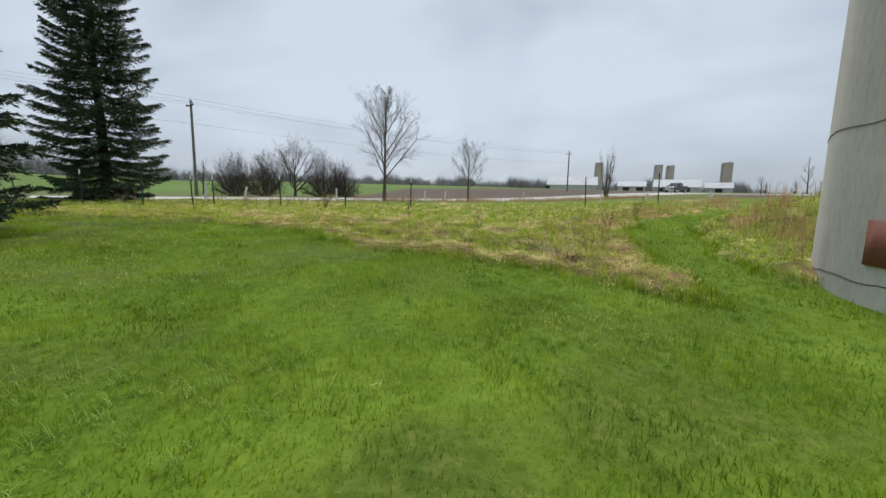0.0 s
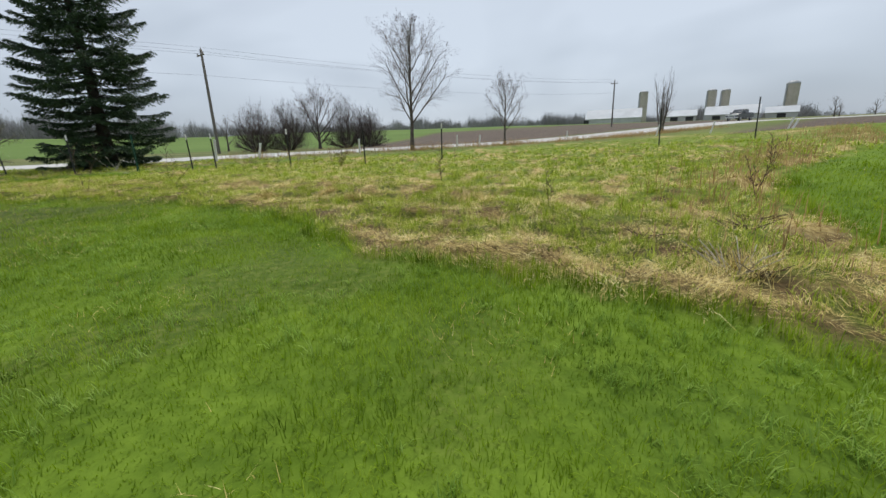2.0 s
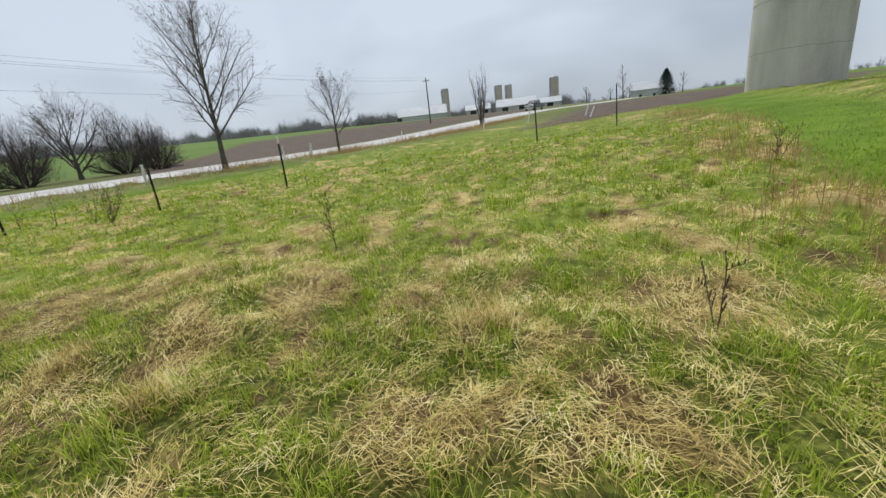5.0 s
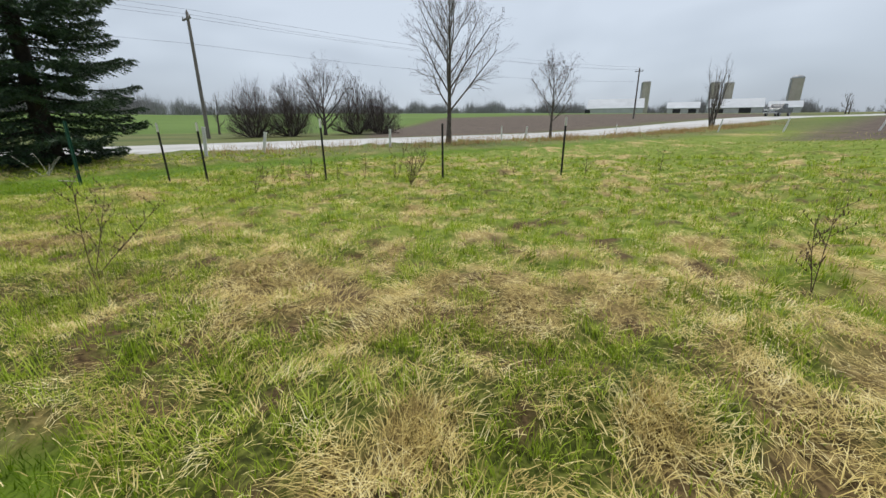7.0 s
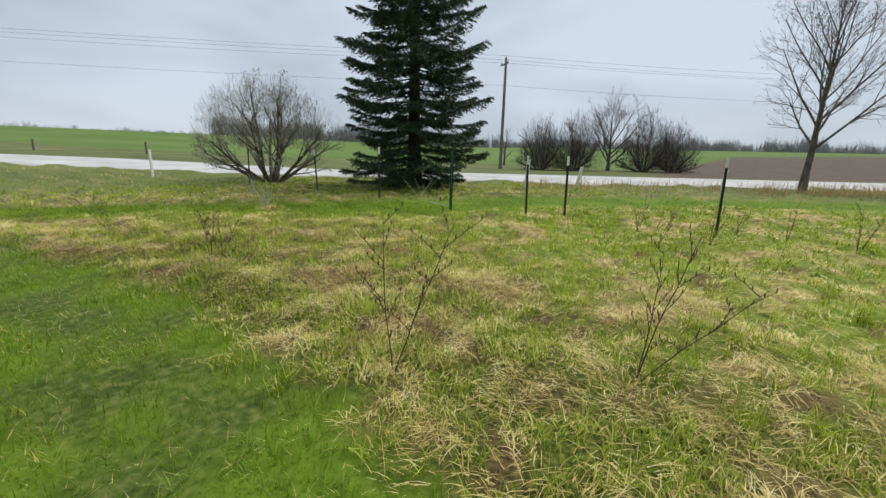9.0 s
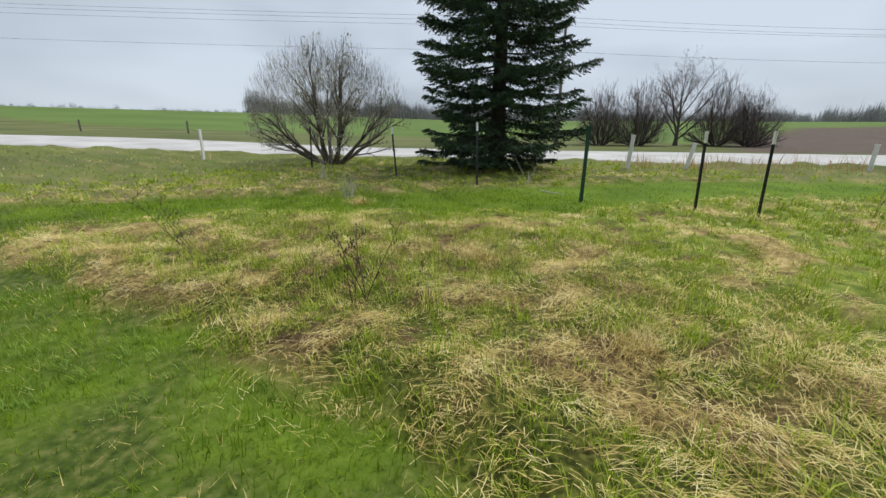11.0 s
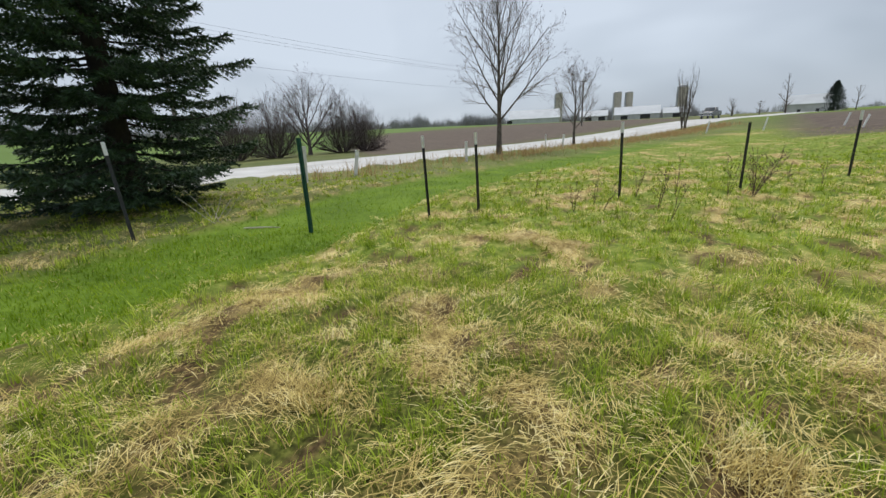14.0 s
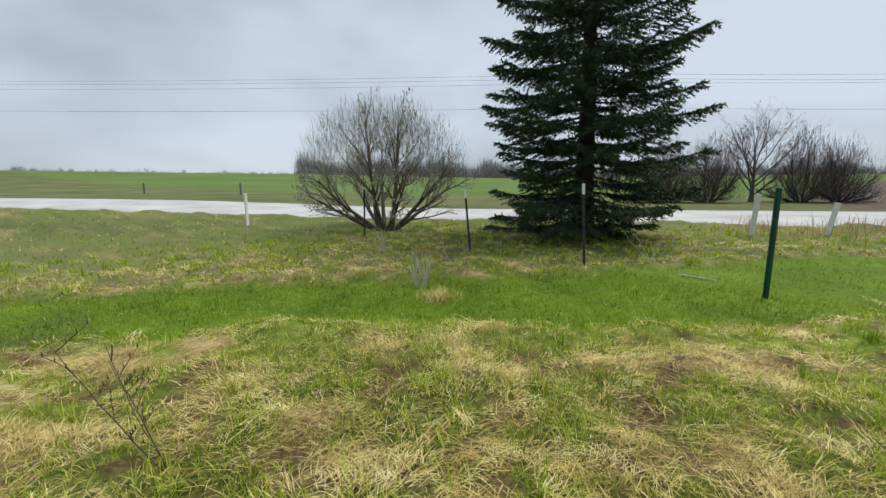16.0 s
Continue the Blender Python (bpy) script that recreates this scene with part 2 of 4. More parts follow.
def green_share(x, y):
    """Where fresh green shows through the straw: 1 green, 0 straw."""
    rim = inside(x, y, PATCH)
    lean = 0.26 + 0.15 * smooth(13, 19, y) + 0.2 * smooth(-5, -1, x) - 0.7 * np.exp(-((rim - 0.30) / 0.2) ** 2) * smooth(-9, -1, x) + 0.10 * patchy(x, y, 3.5, 33, 2)
    return smooth(-0.32, 0.32, 0.55 * patchy(x, y, 0.8, 31, 2) + 0.85 * patchy(x, y, 0.36, 35, 2) + lean)


def worn_share(x, y):
    """Small hollows where the mat is thin and dark ground shows."""
    return smooth(0.5, 0.85, patchy(x, y, 0.26, 38))


def thin_dark_lawn(x, y):
    """Worn, thin turf, coloured darker for the spruce's shade; also in spots over the near lawn."""
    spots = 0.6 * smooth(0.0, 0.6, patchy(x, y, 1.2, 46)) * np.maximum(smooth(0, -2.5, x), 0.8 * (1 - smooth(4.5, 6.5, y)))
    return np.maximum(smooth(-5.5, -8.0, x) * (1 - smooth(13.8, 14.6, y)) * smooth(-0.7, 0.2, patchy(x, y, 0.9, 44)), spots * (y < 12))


def rough_share(x, y):
    """1 in the unmown grass, 0 on the mown lawn."""
    d = np.maximum(np.maximum(inside(x, y, PATCH), inside(x, y, VERGE)), inside(x, y, BANK))
    return smooth(-0.18, 0.22, d + 0.16 * wobble(x, y, 1.1, 3))


def relief(x, y, r):
    """Hummocks: deep in the unmown grass, faint on the lawn."""
    near = 1 - smooth(40, 70, np.hypot(x + 4, y - 14))
    return near * (r * (0.06 + 0.05 * wobble(x, y, 1.2, 5) + 0.055 * patchy(x, y, 0.75, 6, 2) + 0.02 * wobble(x, y, 0.36, 9)) + 0.012 * wobble(x, y, 1.6, 8))


def height(x, y):
    return land(x, y) + relief(x, y, rough_share(x, y))


def at_ground(x, y, z=0.0):
    return (x, y, float(height(np.array([x]), np.array([y]))[0]) + z)


# ---- meshes ----
def mesh_from(name, verts, faces, mat, flat=False):
    me = bpy.data.meshes.new(name)
    me.from_pydata([tuple(v) for v in verts], [], faces)
    me.materials.append(mat)
    if not flat:
        me.polygons.foreach_set("use_smooth", [True] * len(me.polygons))
    me.update()
    return me


def part_mesh(name, verts, faces, mat, parent, label="", flat=False):
    ob = new(name, mesh_from(name, verts, faces, mat, flat))
    ob.parent = parent
    if label:
        tagged(ob, label)
    return ob


def part(name, bm, mat, parent, label=""):
    me = bpy.data.meshes.new(name)
    bm.to_mesh(me)
    bm.free()
    me.materials.append(mat)
    ob = new(name, me)
    ob.parent = parent
    if label:
        tagged(ob, label)
    return ob


def thing(name, at, label, category, group="", rz=0.0, kind=""):
    ob = new(name)
    ob.matrix_world = pose(*at, 0, 0, rz)
    return tagged(ob, label, category, group, kind)


def box(sx, sy, sz, at=(0, 0, 0), bevel=0.0, bm=None):
    bm = bm or bmesh.new()
    made = bmesh.ops.create_cube(bm, size=1, matrix=Matrix.Translation(at) @ Matrix.Diagonal((sx, sy, sz, 1)))
    if bevel:
        edges = list({e for v in made["verts"] for e in v.link_edges})
        bmesh.ops.bevel(bm, geom=edges, offset=bevel, segments=2, affect="EDGES", profile=0.6)
    return bm


def prism(outline, axis_from, axis_to, bevel=0.0):
    """A solid from a closed outline in (x, z), drawn out along y."""
    bm = bmesh.new()
    a = [bm.verts.new((x, axis_from, z)) for x, z in outline]
    b = [bm.verts.new((x, axis_to, z)) for x, z in outline]
    n = len(a)
    bm.faces.new(a)
    bm.faces.new(b[::-1])
    for i in range(n):
        bm.faces.new((a[i], b[i], b[(i + 1) % n], a[(i + 1) % n]))
    bmesh.ops.recalc_face_normals(bm, faces=bm.faces)
    if bevel:
        bmesh.ops.bevel(bm, geom=list(bm.edges), offset=bevel, segments=2, affect="EDGES", profile=0.6)
    return bm


def blades(name, p, length, width, az, lean, mat, curl=0.5, simple=False):
    """Many grass blades in one mesh. p: their feet; lean: 0 upright, 1 flat."""
    n = len(p)
    out = np.stack([np.cos(az), np.sin(az), np.zeros(n)], 1)
    side = np.stack([-np.sin(az), np.cos(az), np.zeros(n)], 1) * (width / 2)[:, None]
    up = np.array([0, 0, 1.0])
    a1, a2 = lean * 1.5 * (1 - curl), lean * 1.5
    mid = p + (length * 0.5)[:, None] * (out * np.sin(a1)[:, None] + up * np.cos(a1)[:, None])
    tip = mid + (length * 0.5)[:, None] * (out * np.sin(a2)[:, None] + up * np.cos(a2)[:, None])
    if simple:
        v = np.stack([p - side, p + side, tip], 1).reshape(-1, 3)
        loops, starts, totals = np.arange(3 * n), np.arange(n) * 3, np.full(n, 3)
    else:
        v = np.stack([p - side, p + side, mid + side * 0.8, mid - side * 0.8, tip], 1).reshape(-1, 3)
        base = (np.arange(n) * 5)[:, None]
        loops = (base + np.array([0, 1, 2, 3, 3, 2, 4])).reshape(-1)
        starts = (np.arange(n)[:, None] * 7 + np.array([0, 4])).reshape(-1)
        totals = np.tile([4, 3], n)
    me = bpy.data.meshes.new(name)
    me.vertices.add(len(v))
    me.vertices.foreach_set("co", v.astype(np.float32).reshape(-1))
    me.loops.add(len(loops))
    me.loops.foreach_set("vertex_index", loops.astype(np.int32))
    me.polygons.add(len(starts))
    me.polygons.foreach_set("loop_start", starts.astype(np.int32))
    me.polygons.foreach_set("loop_total", totals.astype(np.int32))
    me.materials.append(mat)
    me.update(calc_edges=True)
    return me


class Tubes:
    """Gathers tapered tubes into one mesh."""

    def __init__(self):
        self.v, self.f = [], []

    def add(self, pts, radii, sides=5):
        start = len(self.v)
        for i, (p, r) in enumerate(zip(pts, radii)):
            d = (pts[min(i + 1, len(pts) - 1)] - pts[max(i - 1, 0)]).normalized()
            u = d.orthogonal().normalized()
            w = d.cross(u)
            for k in range(sides):
                a = 6.2832 * k / sides
                self.v.append(p + (u * math.cos(a) + w * math.sin(a)) * r)
        for i in range(len(pts) - 1):
            for k in range(sides):
                a, b = start + i * sides + k, start + i * sides + (k + 1) % sides
                self.f.append((a, b, b + sides, a + sides))
        self.f.append(tuple(start + (len(pts) - 1) * sides + k for k in range(sides)))


def limb(rng, a, d, length, bend, steps, lift=0.0):
    """The points of a crooked limb from a in the way d."""
    pts, d = [a.copy()], d.normalized()
    for i in range(steps):
        d = (d + Vector((rng.uniform(-1, 1), rng.uniform(-1, 1), rng.uniform(-1, 1))) * bend + Vector((0, 0, lift))).normalized()
        pts.append(pts[-1] + d * (length / steps))
    return pts


def dome_stem(rng, a, tall, wide, steep):
    """The way and length of a stem that ends on the dome of a round bush."""
    t = radians(steep) * math.sqrt(rng.random())
    size = 1 / math.sqrt((math.cos(t) / tall) ** 2 + (math.sin(t) / wide) ** 2)
    return Vector((math.cos(a) * math.sin(t), math.sin(a) * math.sin(t), math.cos(t))), size


def grow(rng, tubes, tips, a, d, length, radius, level, spec):
    """A limb and, on it, its smaller limbs. spec: a row (count, ratio, spread, bend, lift, sides) a level."""
    count, ratio, spread, bend, lift, sides = spec[level]
    steps = 5 if level == 0 else 4 if level == 1 else 3
    pts = limb(rng, a, d, length, bend, steps, lift)
    radii = [radius * (1 - 0.72 * i / steps) for i in range(steps + 1)]
    tubes[min(level, len(tubes) - 1)].add(pts, radii, sides)
    if level + 1 >= len(spec):
        tips.extend(pts[1:])
        return
    for k in range(count):
        s = 0.22 + 0.78 * (k + rng.random()) / count
        i = min(int(s * steps), steps - 1)
        at = pts[i].lerp(pts[i + 1], s * steps - i)
        d0 = (pts[i + 1] - pts[i]).normalized()
        side = d0.orthogonal().normalized()
        side.rotate(Matrix.Rotation(rng.uniform(0, 6.283), 3, d0))
        way = d0 * math.cos(spread) + side * math.sin(spread)
        grow(rng, tubes, tips, at, way, length * ratio * (1.15 - 0.6 * s) * rng.uniform(0.75, 1.2), radii[i] * 0.55, level + 1, spec)


# ---- ground ----
def spread_steps(lo, hi, fine_lo, fine_hi, step, growth=1.16):
    v = list(np.arange(fine_lo, fine_hi + 1e-6, step))
    s = step
    while v[-1] < hi:
        s *= growth
        v.append(v[-1] + s)
    s = step
    while v[0] > lo:
        s *= growth
        v.insert(0, v[0] - s)
    return np.array(v)


def build_ground():
    xs, ys = spread_steps(-2600, 2600, -22, 8, 0.13), spread_steps(-2200, 2600, 2, 26, 0.13)
    gx, gy = np.meshgrid(xs, ys)
    share = rough_share(gx, gy)
    gzz = land(gx, gy) + relief(gx, gy, share)
    nx, ny = len(xs), len(ys)
    me = bpy.data.meshes.new("ground")
    co = np.stack([gx, gy, gzz], 2).reshape(-1, 3)
    me.vertices.add(len(co))
    me.vertices.foreach_set("co", co.astype(np.float32).reshape(-1))
    i = (np.arange(ny - 1)[:, None] * nx + np.arange(nx - 1)[None, :]).reshape(-1)
    quads = np.stack([i, i + 1, i + 1 + nx, i + nx], 1)
    me.loops.add(quads.size)
    me.loops.foreach_set("vertex_index", quads.reshape(-1).astype(np.int32))
    me.polygons.add(len(quads))
    me.polygons.foreach_set("loop_start", (np.arange(len(quads)) * 4).astype(np.int32))
    me.polygons.foreach_set("loop_total", np.full(len(quads), 4, np.int32))
    me.polygons.foreach_set("use_smooth", np.ones(len(quads), bool))
    # which crop or cover grows where
    beyond = inside(gx, gy, [(-2600, -1600)] + ROAD + [(400, 640), (1500, 2600), (-2600, 2600)])
    plough = smooth(-2, 2, inside(gx, gy, [(-12, 46), (5, 56), (60, 92), (130, 165), (185, 250), (120, 255), (40, 215), (-4, 150), (-14, 70)]))
    plough = np.maximum(plough, smooth(-2, 2, inside(gx, gy, [(16, 36), (40, 58), (70, 84), (140, 110), (150, 60), (60, 35)])))
    crop = smooth(-4, 4, inside(gx, gy, [(-34, 70), (-16, 66), (-6, 155), (40, 225), (120, 270), (240, 420), (-40, 620), (-700, 500), (-900, 60), (-300, 20), (-90, 45)]))
    crop = np.maximum(crop, smooth(-4, 4, inside(gx, gy, [(210, 130), (300, 200), (900, 400), (900, -200), (260, 40), (200, 80)])))
    crop = crop * (1 - plough)
    verge = smooth(-0.3, 0.5, inside(gx, gy, VERGE)) * (0.78 + 0.22 * wobble(gx, gy, 2.2, 14))
    pasture = np.maximum(smooth(0, 6, beyond), verge) * (1 - plough) * (1 - crop)
    col = np.stack([share * (1 - smooth(2, 8, beyond)), plough, crop, pasture], 2).reshape(-1, 4)
    me.update(calc_edges=True)
    at = me.color_attributes.new("cover", "FLOAT_COLOR", "POINT")
    at.data.foreach_set("color", col.astype(np.float32).reshape(-1))
    under = (1 - smooth(1.8, 5.5, along(gx, gy, STROLL))) * share
    green, worn = green_share(gx, gy), worn_share(gx, gy) * share * smooth(-20, -2, -np.abs(gy - 13))
    at = me.color_attributes.new("thatch", "FLOAT_COLOR", "POINT")
    at.data.foreach_set("color", np.stack([under, green, worn, thin_dark_lawn(gx, gy)], 2).astype(np.float32).reshape(-1))
    me.materials.append(ground_material())
    return tagged(new("ground", me), "mown lawn, straw-matted rough grass and distant farm fields", "ground", kind="structure")


def ground_material():
    m = bpy.data.materials.new("grass_and_fields")
    m.use_nodes = True
    n, l = m.node_tree.nodes, m.node_tree.links
    b = n["Principled BSDF"]
    b.inputs["Roughness"].default_value = 0.95
    b.inputs["Specular IOR Level"].default_value = 0.2
    g = n.new("ShaderNodeNewGeometry")

    def tex(scale, detail=5.0, stretch=(1, 1, 1), distort=0.0):
        mp, t = n.new("ShaderNodeMapping"), n.new("ShaderNodeTexNoise")
        mp.inputs["Scale"].default_value = stretch
        t.inputs["Scale"].default_value, t.inputs["Detail"].default_value, t.inputs["Distortion"].default_value = scale, detail, distort
        l.new(g.outputs["Position"], mp.inputs["Vector"])
        l.new(mp.outputs["Vector"], t.inputs["Vector"])
        return t.outputs["Fac"]

    def ramp(fac, rows):
        r = n.new("ShaderNodeValToRGB")
        e = r.color_ramp.elements
        while len(e) < len(rows):
            e.new(0.5)
        for i, (p, c) in enumerate(rows):
            e[i].position, e[i].color = p, (*c, 1)
        l.new(fac, r.inputs["Fac"])
        return r.outputs["Color"]

    def mix(fac, a, c, mode="MIX"):
        x = n.new("ShaderNodeMix")
        x.data_type, x.blend_type = "RGBA", mode
        if isinstance(fac, float):
            x.inputs[0].default_value = fac
        else:
            l.new(fac, x.inputs[0])
        l.new(a, x.inputs[6])
        l.new(c, x.inputs[7])
        return x.outputs[2]

    cover = n.new("ShaderNodeVertexColor")
    cover.layer_name = "cover"
    sep = n.new("ShaderNodeSeparateColor")
    l.new(cover.outputs["Color"], sep.inputs["Color"])
    thatch = n.new("ShaderNodeVertexColor")
    thatch.layer_name = "thatch"
    lawn = mix(0.45, ramp(tex(0.9, 6), [(0.34, (0.066, 0.122, 0.007)), (0.5, (0.108, 0.18, 0.009)), (0.66, (0.165, 0.255, 0.022))]),
               ramp(tex(9.0, 5), [(0.35, (0.062, 0.11, 0.008)), (0.65, (0.16, 0.24, 0.026))]))
    # worn turf by the spruce: the tree's shade is put into this darker colour
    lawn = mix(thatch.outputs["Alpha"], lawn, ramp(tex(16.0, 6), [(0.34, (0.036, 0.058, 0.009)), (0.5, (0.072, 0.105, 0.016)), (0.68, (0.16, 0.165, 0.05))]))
    straw = ramp(tex(9.0, 7, (1, 0.5, 1), 1.5), [(0.3, (0.20, 0.135, 0.05)), (0.5, (0.42, 0.32, 0.13)), (0.68, (0.62, 0.51, 0.24))])
    weeds = ramp(tex(8.0, 7), [(0.3, (0.085, 0.125, 0.015)), (0.5, (0.165, 0.225, 0.028)), (0.68, (0.28, 0.31, 0.065))])
    ts = n.new("ShaderNodeSeparateColor")
    l.new(thatch.outputs["Color"], ts.inputs["Color"])
    rough = mix(ts.outputs["Green"], straw, weeds)
    # straw litter and green under near blades, darkened for the shade between them
    shaded_litter = ramp(tex(28.0, 6, (1, 0.4, 1), 1.0), [(0.34, (0.05, 0.034, 0.013)), (0.5, (0.15, 0.105, 0.04)), (0.66, (0.34, 0.25, 0.10))])
    shaded_green = ramp(tex(28.0, 6), [(0.34, (0.03, 0.038, 0.006)), (0.5, (0.075, 0.09, 0.013)), (0.66, (0.17, 0.185, 0.035))])
    rough = mix(ts.outputs["Red"], rough, mix(ts.outputs["Green"], shaded_litter, shaded_green))
    soil = ramp(tex(30.0, 6), [(0.34, (0.045, 0.028, 0.013)), (0.66, (0.17, 0.11, 0.05))])
    rough = mix(ts.outputs["Blue"], rough, soil)
    plough = ramp(tex(2.0, 6, (0.35, 1, 1)), [(0.3, (0.075, 0.056, 0.042)), (0.7, (0.15, 0.115, 0.09))])
    crop = ramp(tex(0.02, 6), [(0.3, (0.09, 0.15, 0.028)), (0.7, (0.14, 0.21, 0.05))])
    pasture = ramp(tex(0.12, 8), [(0.3, (0.075, 0.10, 0.03)), (0.55, (0.135, 0.15, 0.05)), (0.75, (0.22, 0.19, 0.09))])
    c = mix(sep.outputs["Red"], lawn, rough)
    c = mix(cover.outputs["Alpha"], c, pasture)
    c = mix(sep.outputs["Blue"], c, crop)
    c = mix(sep.outputs["Green"], c, plough)
    l.new(c, b.inputs["Base Color"])
    bump = n.new("ShaderNodeBump")
    bump.inputs["Strength"].default_value, bump.inputs["Distance"].default_value = 0.35, 0.04
    l.new(tex(18.0, 6), bump.inputs["Height"])
    l.new(bump.outputs["Normal"], b.inputs["Normal"])
    return m


def build_road():
    pts = []
    for (x0, y0), (x1, y1) in zip(ROAD, ROAD[1:]):
        n = max(2, int(math.hypot(x1 - x0, y1 - y0) / 2.5))
        pts += [(x0 + (x1 - x0) * k / n, y0 + (y1 - y0) * k / n) for k in range(n)]
    pts.append(ROAD[-1])
    p = np.array(pts)
    for _ in range(6):
        p[1:-1] = 0.25 * p[:-2] + 0.5 * p[1:-1] + 0.25 * p[2:]
    d = np.gradient(p, axis=0)
    d /= np.linalg.norm(d, axis=1)[:, None]
    nrm = np.stack([-d[:, 1], d[:, 0]], 1)
    across = [-0.25, 0.0, 0.5, 1.4, 2.6, 3.9, 5.2, 6.4, 7.3, 7.8, 8.05]
    crown = [-0.08, 0.02, 0.05, 0.06, 0.08, 0.10, 0.08, 0.06, 0.05, 0.02, -0.08]
    verts, faces = [], []
    rng = np.random.RandomState(4)
    for i in range(len(p)):
        for k, (a, c) in enumerate(zip(across, crown)):
            j = rng.uniform(-0.18, 0.18) if k in (0, 1, 9, 10) else 0
            x, y = p[i] + nrm[i] * (a + j)
            verts.append((x, y, float(land(x, y)) + 0.05 + c))
    w = len(across)
    for i in range(len(p) - 1):
        for k in range(w - 1):
            a = i * w + k
            faces.append((a, a + w, a + w + 1, a + 1))
    return tagged(new("road", mesh_from("road", verts, [f[::-1] for f in faces], M_road)), "pale grey gravel country road with soft edges", "road", kind="structure")


# ---- grass ----
def scatter(rng, n, lo, hi, keep):
    """Feet for n tries in a box, kept with the odds that keep gives."""
    x, y = rng.uniform(lo[0], hi[0], n), rng.uniform(lo[1], hi[1], n)
    m = rng.uniform(0, 1, n) < keep(x, y)
    x, y = x[m], y[m]
    return np.stack([x, y, height(x, y) - 0.004], 1)


def off_silo(x, y):
    return (np.hypot(x - 5.66, y - 4.96) > 2.55)


def build_grass():
    rng = np.random.RandomState(11)

    def ahead(x, y):
        """The side of the stroll that the walk looks over."""
        return (y > 2.6) & ((x > -6) | (y > 6.5))

    def lawn_near(x, y):
        d = along(x, y, STROLL)
        return (1 - rough_share(x, y)) * np.where(d < 2.4, 1.0, np.where(d < 9, (2.4 / np.maximum(d, 0.1)) ** 1.4, 0)) * off_silo(x, y) * ahead(x, y) * (1 - 0.75 * thin_dark_lawn(x, y))

    p = scatter(rng, 980000, (-21, 1), (6, 21), lawn_near)
    n = len(p)
    d = along(p[:, 0], p[:, 1], STROLL)
    tall = 1 + 0.45 * patchy(p[:, 0], p[:, 1], 0.9, 21) + 0.25 * patchy(p[:, 0], p[:, 1], 0.25, 22, 2)
    me = blades("lawn_grass", p, rng.uniform(0.03, 0.085, n) * np.clip(tall, 0.35, 2), rng.uniform(0.003, 0.006, n) * (1 + 0.16 * np.maximum(0, d - 2)), rng.uniform(0, 6.283, n), rng.uniform(0.2, 1.0, n), M_lawn_blade)
    tagged(new("lawn_grass", me), "short bright green mown lawn grass", "grass", kind="stuff")

    c = scatter(rng, 20000, (-21, 1), (6, 21), lambda x, y: lawn_near(x, y) * smooth(-0.1, 0.7, patchy(x, y, 1.3, 23)))
    per = 16
    n = len(c) * per
    p = np.repeat(c, per, 0)
    p[:, :2] += rng.normal(0, 0.03, (n, 2))
    size = np.repeat(rng.uniform(0.5, 1.2, len(c)), per) * rng.uniform(0.05, 0.14, n)
    me = blades("lawn_tufts", p, size, rng.uniform(0.004, 0.008, n), rng.uniform(0, 6.283, n), rng.uniform(0.35, 1.05, n), M_tuft_blade)
    tagged(new("lawn_tufts", me), "coarse lighter tufts scattered in the lawn", "grass", kind="stuff")

    e = scatter(rng, 420000, (-21, 1), (6, 21), lambda x, y: lawn_near(x, y) * np.maximum(0.35 * smooth(0.4, 0.9, patchy(x, y, 0.7, 24)), 0.6 * smooth(-4, -7, x) * smooth(-0.5, 0.6, patchy(x, y, 0.5, 27))))
    n = len(e)
    me = blades("lawn_thatch", e + (0, 0, 0.025), rng.uniform(0.04, 0.11, n), rng.uniform(0.002, 0.004, n), rng.uniform(0, 6.283, n), rng.uniform(0.8, 1.05, n), M_straw, simple=True)
    tagged(new("lawn_thatch", me), "bits of dead straw lying on the lawn", "straw", kind="stuff")

    def lawn_far(x, y):
        d = along(x, y, STROLL)
        return (1 - rough_share(x, y)) * np.where(d < 4, 0, np.where(d < 22, (4 / np.maximum(d, 0.1)) ** 1.2, 0)) * off_silo(x, y) * ahead(x, y)

    p = scatter(rng, 700000, (-34, 2), (16, 34), lawn_far)
    n = len(p)
    me = blades("distant_lawn_grass", p, rng.uniform(0.04, 0.09, n), rng.uniform(0.009, 0.018, n), rng.uniform(0, 6.283, n), rng.uniform(0.35, 1.0, n), M_lawn_blade, simple=True)
    tagged(new("distant_lawn_grass", me), "short green mown grass further off", "grass", kind="stuff")

    def straw_near(x, y):
        d = along(x, y, STROLL)
        return rough_share(x, y) * np.where(d < 3, 1.0, np.where(d < 14, (3 / np.maximum(d, 0.1)) ** 1.35, 0)) * (1 - 0.7 * green_share(x, y)) * (1 - 0.8 * worn_share(x, y)) * off_silo(x, y)

    c = scatter(rng, 200000, (-22, 3), (9, 27), straw_near)
    per = 11
    n = len(c) * per
    dist = np.repeat(along(c[:, 0], c[:, 1], STROLL), per)
    flow = np.repeat(3.6 * patchy(c[:, 0], c[:, 1], 0.6, 41, 2) + rng.normal(0, 0.9, len(c)), per) + rng.normal(0, 0.35, n)
    p = np.repeat(c, per, 0)
    p[:, :2] += rng.normal(0, 0.06, (n, 2))
    p[:, 2] = height(p[:, 0], p[:, 1]) + np.repeat(rng.uniform(0.0, 0.06, len(c)), per) + rng.uniform(0, 0.02, n)
    size = np.repeat(rng.uniform(0.6, 1.3, len(c)), per) * rng.uniform(0.05, 0.155, n) * (1 + 1.3 * (rng.uniform(0, 1, n) > 0.98))
